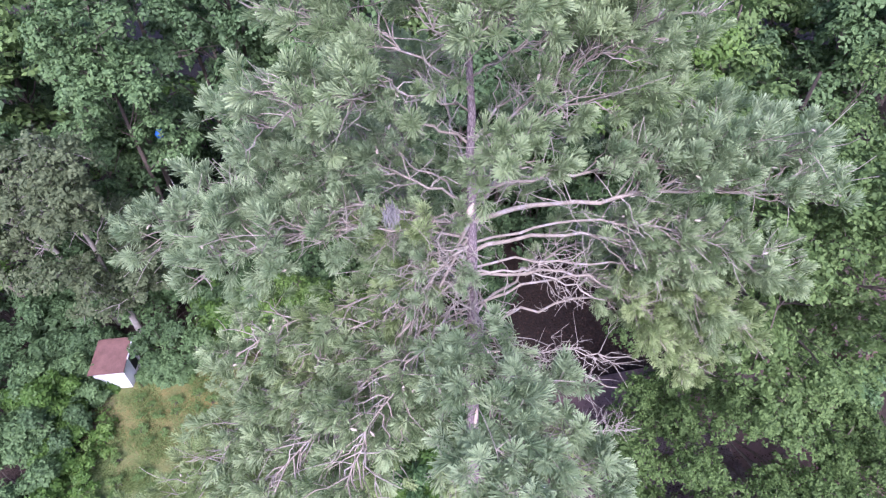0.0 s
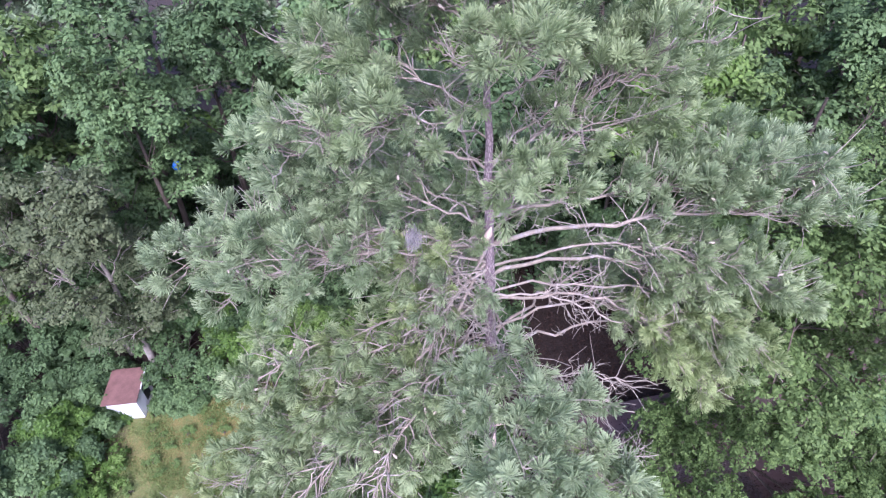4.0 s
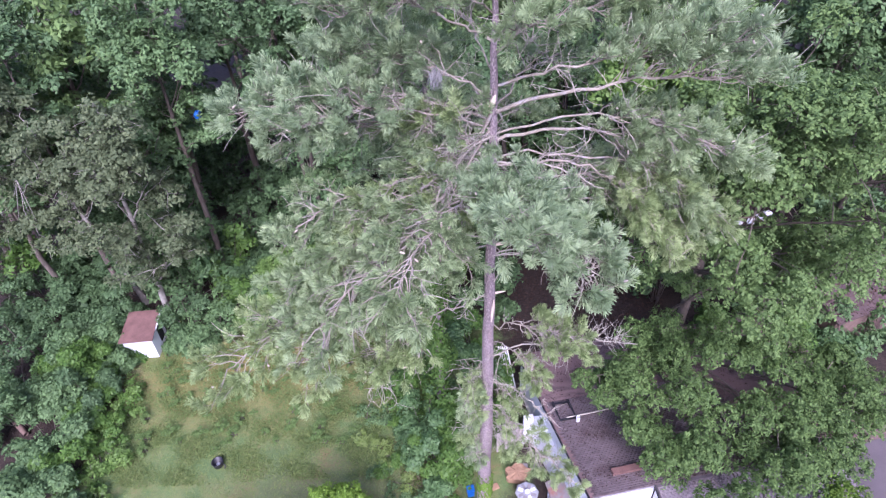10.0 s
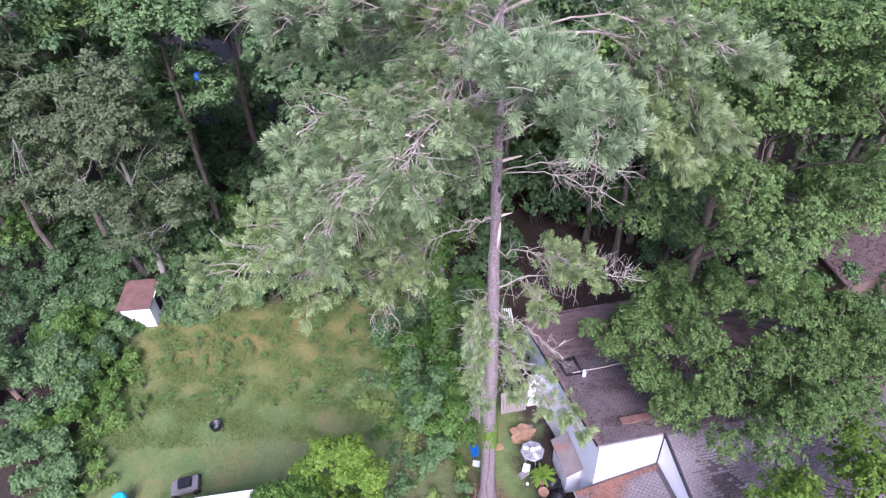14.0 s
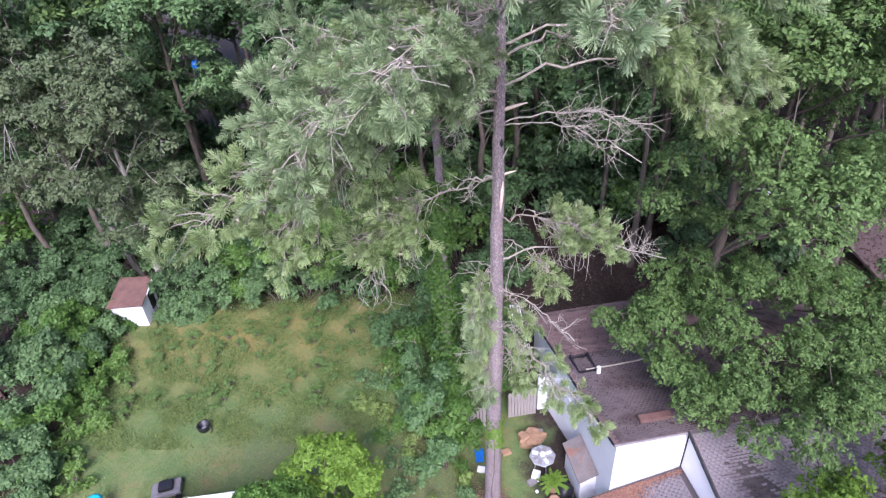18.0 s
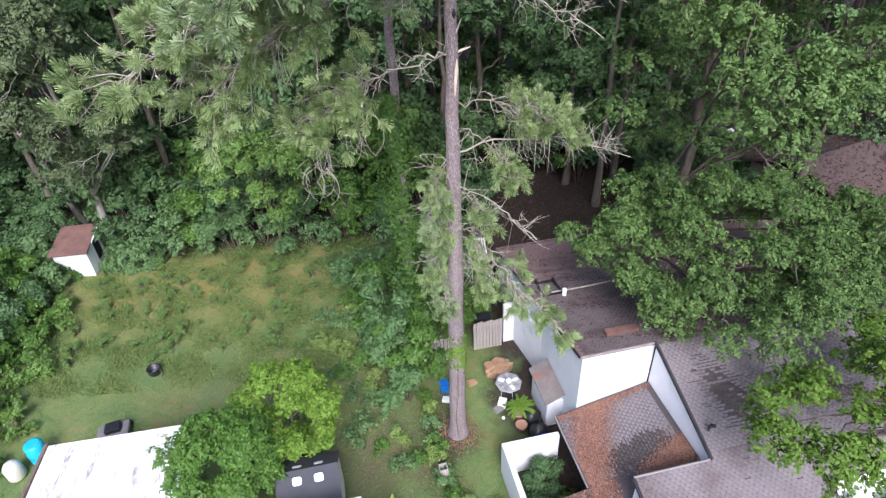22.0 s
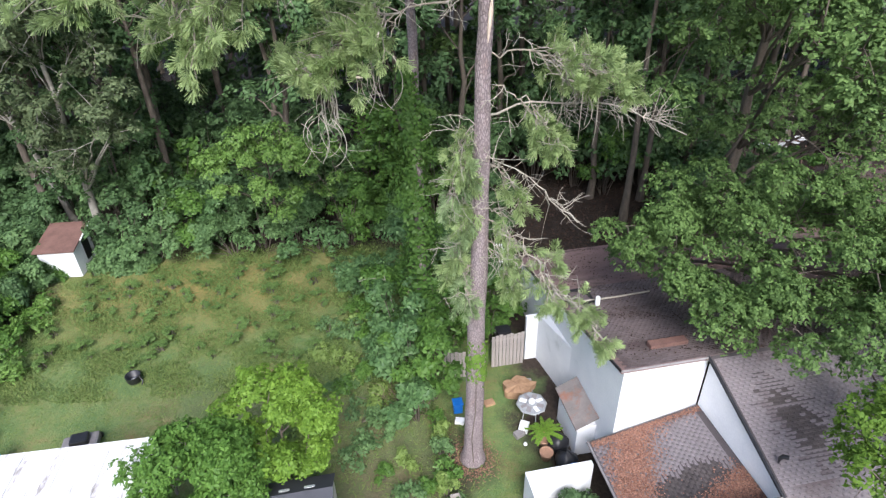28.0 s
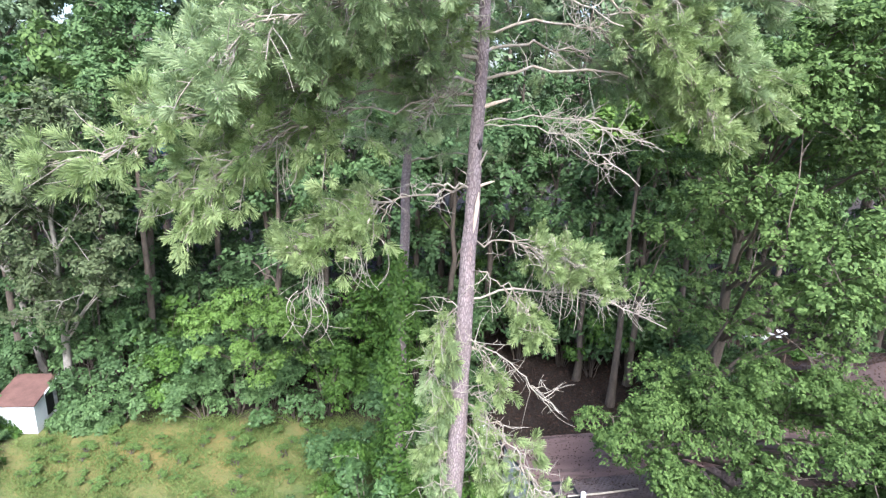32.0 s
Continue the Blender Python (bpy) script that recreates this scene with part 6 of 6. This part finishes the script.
    for x in (-0.36, 0.36):
        for y in (-0.3, 0.3):
            part("wheel", lathe([(0.11, -0.03), (0.12, 0), (0.11, 0.03)], 14), BLACK, mw, at=pose(x, y, 0.12, 90, 0, 0))
    # far roof in the trees
    h = thing("house", "distant house with a worn pinkish brown roof among the trees", "house", pose(20.6, 22.4, 0, 0, 0, 20))
    for y in (-1, 1):
        part("roof", slab([(-3.0, 3.0 * y, 2.5), (3.0, 3.0 * y, 2.5), (3.0, 0, 3.7), (-3.0, 0, 3.7)], 0.12), FAR_ROOF, h)
    bm = bmesh.new()
    box(bm, (-2.7, -2.7, 0), (2.7, 2.7, 2.45))
    part("wall", bm, BROWNWOOD, h)
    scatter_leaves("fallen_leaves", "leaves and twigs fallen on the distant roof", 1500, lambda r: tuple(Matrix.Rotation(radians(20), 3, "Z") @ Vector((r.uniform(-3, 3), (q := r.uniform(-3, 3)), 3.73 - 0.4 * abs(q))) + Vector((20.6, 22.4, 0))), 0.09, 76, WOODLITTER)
    far = thing("lean_to", "collapsed lean-to with pale broken roof sheets", "shed", pose(18.6, 28.0, 0, 0, 0, 10))
    rng = np.random.default_rng(6)
    for k, (x, y, w, d, tilt) in enumerate(((-1.0, 0.1, 1.0, 0.7, 6), (-0.1, -0.15, 0.9, 0.6, -5), (0.75, 0.05, 0.9, 0.7, 9), (1.45, 0.3, 0.6, 0.5, -8), (-1.7, 0.7, 0.6, 0.4, 12))):
        rim = [(w * 0.5 * math.cos(q) * rng.uniform(0.7, 1.15), d * 0.5 * math.sin(q) * rng.uniform(0.7, 1.15), 0.0) for q in np.linspace(0.3, 6.58, 9)[:-1]]
        part("roof_sheet", slab(rim, 0.03), WHITEROOF, far, "torn pale roof sheet", at=pose(x, y, 2.45 + 0.03 * k, tilt, 0.7 * tilt, 40 * k))
    for x in (-1.2, 1.2):
        for y in (-0.5, 0.5):
            part("post", Tubes().add([(x, y, 0), (x, y, 2.42)], (0.05, 0.05), 6).mesh("post"), BROWNWOOD, far)
    part("beam", Tubes().add([(-1.9, 0.6, 2.38), (1.6, 0.2, 2.4)], (0.06, 0.06), 5).mesh("beam"), BROWNWOOD, far)
    for x, y, lab, mat in ((22.6, 28.4, "heap of pale weathered scraps among the trees", FASCIA), (17.3, 28.9, "heap of rusty red scrap under the trees", TERRACOTTA)):
        heap = thing("scrap_heap", lab, "scrap", pose(x, y, 0, 0, 0, 20))
        for k in range(9):
            bm = bmesh.new()
            box(bm, (-0.45, -0.3, -0.03), (0.45, 0.3, 0.03), 0.008)
            z = 0.25 + 0.09 * k
            part("scrap_panel", bm, mat if k % 3 else WHITEROOF if mat is FASCIA else mat, heap, at=pose(rng.normal(0, 0.5), rng.normal(0, 0.35), z, rng.normal(0, 12), rng.normal(0, 12), rng.uniform(0, 180)))
    tagged(part("fallen_branch", Tubes().add([(16.9, 27.6, 0.2), (17.5, 27.0, 2.0), (17.9, 26.6, 4.2), (17.7, 26.4, 5.6)], (0.05, 0.05, 0.04, 0.02), 6).mesh("fallen_branch"), DEADWOOD), "pale bare branch leaning among the trees", "branch")
    rng = np.random.default_rng(4)
    bm = lathe([(0.05, -0.3), (0.2, -0.22), (0.28, 0.0), (0.18, 0.22), (0.05, 0.3)], 14)
    for w in bm.verts:
        w.co += Vector(rng.normal(0, 0.04, 3))
    tarp = part("tarpaulin", bm, BLUE, at=pose(-13.3, 26.4, 12.1) @ Matrix.Diagonal((0.8, 0.8, 0.8, 1)))
    tagged(tarp, "crumpled blue tarpaulin caught in a tree crown", "tarpaulin")


west_yard()


# ---- weeds and grass ----
def weeds():
    rng = np.random.default_rng(44)
    proto = None
    for gy in range(9):
        for gx in range(14):
            x = -16.6 + 0.95 * gx + rng.uniform(-0.4, 0.4)
            y = 15.0 + 0.85 * gy + rng.uniform(-0.35, 0.35)
            if rng.random() < 0.25 or x > -4.2 or y > 21.8 - 0.0 * x:
                continue
            s = rng.uniform(0.4, 0.85)
            m = pose(x, y, 0, 0, 0, rng.uniform(0, 360)) @ Matrix.Diagonal((s * 1.25, s * 1.25, s * rng.uniform(0.8, 1.15), 1))
            if proto is None:
                proto = brush("clump of leafy weeds on the lawn", (0, 0, 0), 0.75, 0.34, 0.05, 620, LEAF_CLUMP, 45, category="weed")
                proto["group"] = "weed clumps on the lawn"
                proto.matrix_basis = m
            else:
                copy_thing(proto, m)
    # viny strip between the yards
    for i, (x, y, h, r) in enumerate(((-1.5, 12.3, 1.3, 0.45), (-1.2, 11.3, 1.1, 0.32), (-1.0, 10.7, 0.9, 0.3), (-0.95, 10.1, 1.0, 0.32), (-0.8, 9.4, 0.9, 0.34), (-2.0, 9.9, 0.6, 0.32), (-1.9, 8.6, 0.7, 0.4), (-1.5, 8.9, 0.5, 0.3), (-0.9, 8.7, 0.8, 0.32), (-0.55, 8.0, 0.8, 0.34), (-0.35, 7.3, 0.8, 0.34), (0.05, 6.8, 0.8, 0.36), (0.3, 6.2, 0.7, 0.34), (-2.7, 9.4, 0.3, 0.3), (0.95, 6.9, 0.5, 0.22), (-2.6, 11.2, 0.3, 0.35), (-4.3, 13.2, 0.8, 0.5), (-4.8, 14.6, 0.9, 0.5), (-5.2, 16.0, 0.9, 0.55), (-4.0, 17.2, 1.1, 0.6))):
        brush("leafy vines and weeds between the two yards", (x, y, 0), h, r, 0.06, 620, (LEAF_GREEN, LEAF_IVY, LEAF_WEED)[i % 3], 500 + i, category="weeds")
    # vines along both sides of the lawn
    for i in range(34):
        side = i % 2
        y = 9.5 + (0.28 if side else 0.36) * i
        x = (-17.9 + rng.normal(0, 0.5) if y > 11.5 else -17.0 + rng.normal(0, 0.5)) if side else -4.3 + rng.normal(0, 0.7) + 0.06 * (y - 10)
        brush("light green vines and weeds beside the lawn", (x, y, 0), rng.uniform(0.35, 0.9) * (1.2 if side else 0.8), rng.uniform(0.5, 0.9), 0.08, 620, (LEAF_WEED, LEAF_IVY, LEAF_GREEN, LEAF_LIME)[i % 4], 700 + i, category="weeds", flat=0.5)
    brush("blue-green vine climbing the side of the shed", (-17.1, 22.2, 0), 1.2, 0.32, 0.07, 700, LEAF_BLUE, 760, category="vine")
    brush("light green vine beside the shed", (-16.6, 22.7, 0), 1.4, 0.5, 0.08, 900, LEAF_LIME, 761, category="vine")
    # grass
    n = 45000
    x, y = rng.uniform(-19.5, 1.6, n), rng.uniform(4.5, 23.5, n)
    h = rng.uniform(0.0, 0.03, n) * np.where(y > 18, 1.4, 1.0)
    a = rng.uniform(0, 6.283, n)
    b = np.stack([x, y, np.full(n, 0.0)], 1)
    side = np.stack([np.cos(a), np.sin(a), 0 * a], 1) * 0.022
    tip = b + np.stack([rng.normal(0, 0.09, n), rng.normal(0, 0.09, n), h + 0.02], 1)
    ob = part("grass", np_mesh("grass", np.stack([b - side, b + side, tip], 1).reshape(-1, 3), np.arange(3 * n).reshape(n, 3)), GRASS)
    tagged(ob, "short uneven lawn grass", "grass", kind="stuff")
    n = 70000
    x, y = rng.uniform(-18.0, -3.0, n), rng.uniform(13.0, 22.9, n)
    keep = np.sin(x * 2.3 + 1.7 * np.sin(y)) + np.sin(y * 3.1 + x) > rng.normal(0, 0.7, n)
    x, y = x[keep], y[keep]
    n = len(x)
    a = rng.uniform(0, 6.283, n)
    b = np.stack([x, y, np.zeros(n)], 1)
    side = np.stack([np.cos(a), np.sin(a), 0 * a], 1) * 0.02
    tip = b + np.stack([rng.normal(0, 0.13, n), rng.normal(0, 0.13, n), rng.uniform(0.05, 0.17, n)], 1)
    ob = part("grass", np_mesh("grass", np.stack([b - side, b + side, tip], 1).reshape(-1, 3), np.arange(3 * n).reshape(n, 3)), GRASS)
    tagged(ob, "taller pale weedy grass at the back of the lawn", "grass", kind="stuff")


weeds()


# ---- roof shingles, laid tab by tab ----
def shingle_tabs():
    rng = np.random.default_rng(91)
    w, e = 0.165, 0.098
    g, k0 = 0.007, 0.5 * e
    c = np.array([(g, 0, 0.001), (w - g, 0, 0.001), (w - g, 0, 0.006), (g, 0, 0.006), (g, k0, 0.006), (w - g, k0, 0.006), (0, k0, 0.006), (w, k0, 0.006), (w, e, 0.005), (0, e, 0.005), (g, k0, 0.001), (w - g, k0, 0.001)])
    quad = np.array([(0, 1, 2, 3), (3, 2, 5, 4), (6, 7, 8, 9), (0, 3, 4, 10), (1, 11, 5, 2)])
    data = np_mesh("shingle", c, quad)
    data.materials.append(TAB)
    dark = np_mesh("shingle", c, quad)
    dark.materials.append(WORN)
    small = c.copy()
    small[[0, 3, 4, 10], 0] += 0.026
    small[[1, 2, 5, 11], 0] -= 0.026
    small[[0, 1, 2, 3], 1] += 0.032
    worn_v, worn_f = [], []
    slope = math.degrees(math.atan(FRONT))
    base = bpy.data.objects["front_roof"]
    rest_v, rest_f, k = [], [], 0
    back_v, back_f = [], []
    laid = 0
    for row in range(int(7.1 * math.hypot(1, FRONT) / e)):
        v0 = -7.15 + row * e / math.hypot(1, FRONT)
        lo, hi = (0.1, 5.2) if v0 < -4.55 else ((0.1, 9.6) if v0 < -3.53 else (2.42, 9.6))
        if v0 > -0.10:
            continue
        u = lo + (0.5 * w if row % 2 else 0.0) 
        if row % 2:
            m = pose(lo, v0, front_z(v0), slope, 0, 0)
            rest_v.append((c * (0.5, 1, 1)) @ np.array(m.to_3x3()).T + np.array(m.translation))
            rest_f.append(quad + 12 * k)
            k += 1
        while u + w < hi:
            turn = rng.normal(0, 0.4)
            m = pose(u, v0, front_z(v0) + 0.002 * rng.random(), slope, 0, turn)
            d = math.hypot((u - 3.65 + 0.25 * (v0 + 2)) / 0.52, (v0 + 2.0) / 0.95) + rng.normal(0, 0.22)
            if 2.4 < u < 5.2 and -3.3 < v0 < -0.2 and laid < 300 and d > 1.3:
                part("shingle", data, None, base, at=m)
                laid += 1
            elif d < 1.3 or rng.random() < 0.012:
                shape = c if d < 0.72 else small
                (worn_v if d < 0.72 else rest_v).append(shape @ np.array(m.to_3x3()).T + np.array(m.translation))
                (worn_f if d < 0.72 else rest_f).append(quad + 12 * (len(worn_f) if d < 0.72 else k))
                k += d >= 0.72
            else:
                rest_v.append(c @ np.array(m.to_3x3()).T + np.array(m.translation))
                rest_f.append(quad + 12 * k)
                k += 1
            u += w
    bs = math.degrees(math.atan(BACK))
    for row in range(54):
        v1 = 0.0 + (row + 1) * e * math.cos(math.radians(bs))
        u = 0.5 * w * (row % 2)
        while u + w < 7.5:
            m = pose(u + w, v1, back_z(v1) + 0.002, -bs, 0, 0) @ pose(0, 0, 0, 0, 0, 180)
            back_v.append(c @ np.array(m.to_3x3()).T + np.array(m.translation))
            back_f.append(quad + 12 * len(back_f))
            u += w
    tagged(part("shingle_field", np_mesh("shingle_field", np.concatenate(back_v), np.concatenate(back_f)), BACKTAB, house), kind="stuff")
    ls = math.degrees(math.atan(0.25))
    for row in range(int(3.1 / e)):
        u0 = -0.70 + row * e * math.cos(math.radians(ls))
        v = -3.35 + 0.5 * w * (row % 2)
        while v + w < -0.05:
            if v > -2.62 and u0 < 2.26:
                m = pose(u0, v + w, low_z(u0), 0, -ls, 0) @ pose(0, 0, 0, 0, 0, -90)
                d = math.hypot((u0 - 1.0) / 1.0, (v + 2.35 - 0.12 * u0) / 0.48) + rng.normal(0, 0.08)
                shape = c if d > 1.25 or d < 1 else small
                (worn_v if d < 1 else rest_v).append(shape @ np.array(m.to_3x3()).T + np.array(m.translation))
                (worn_f if d < 1 else rest_f).append(quad + 12 * (len(worn_f) if d < 1 else k))
                k += d >= 1
            v += w
    tagged(part("shingle_field", np_mesh("shingle_field", np.concatenate(worn_v), np.concatenate(worn_f)), WORN, house, "dark damp worn shingles"), kind="stuff")
    tagged(part("shingle_field", np_mesh("shingle_field", np.concatenate(rest_v), np.concatenate(rest_f)), TAB, house), kind="stuff")


shingle_tabs()
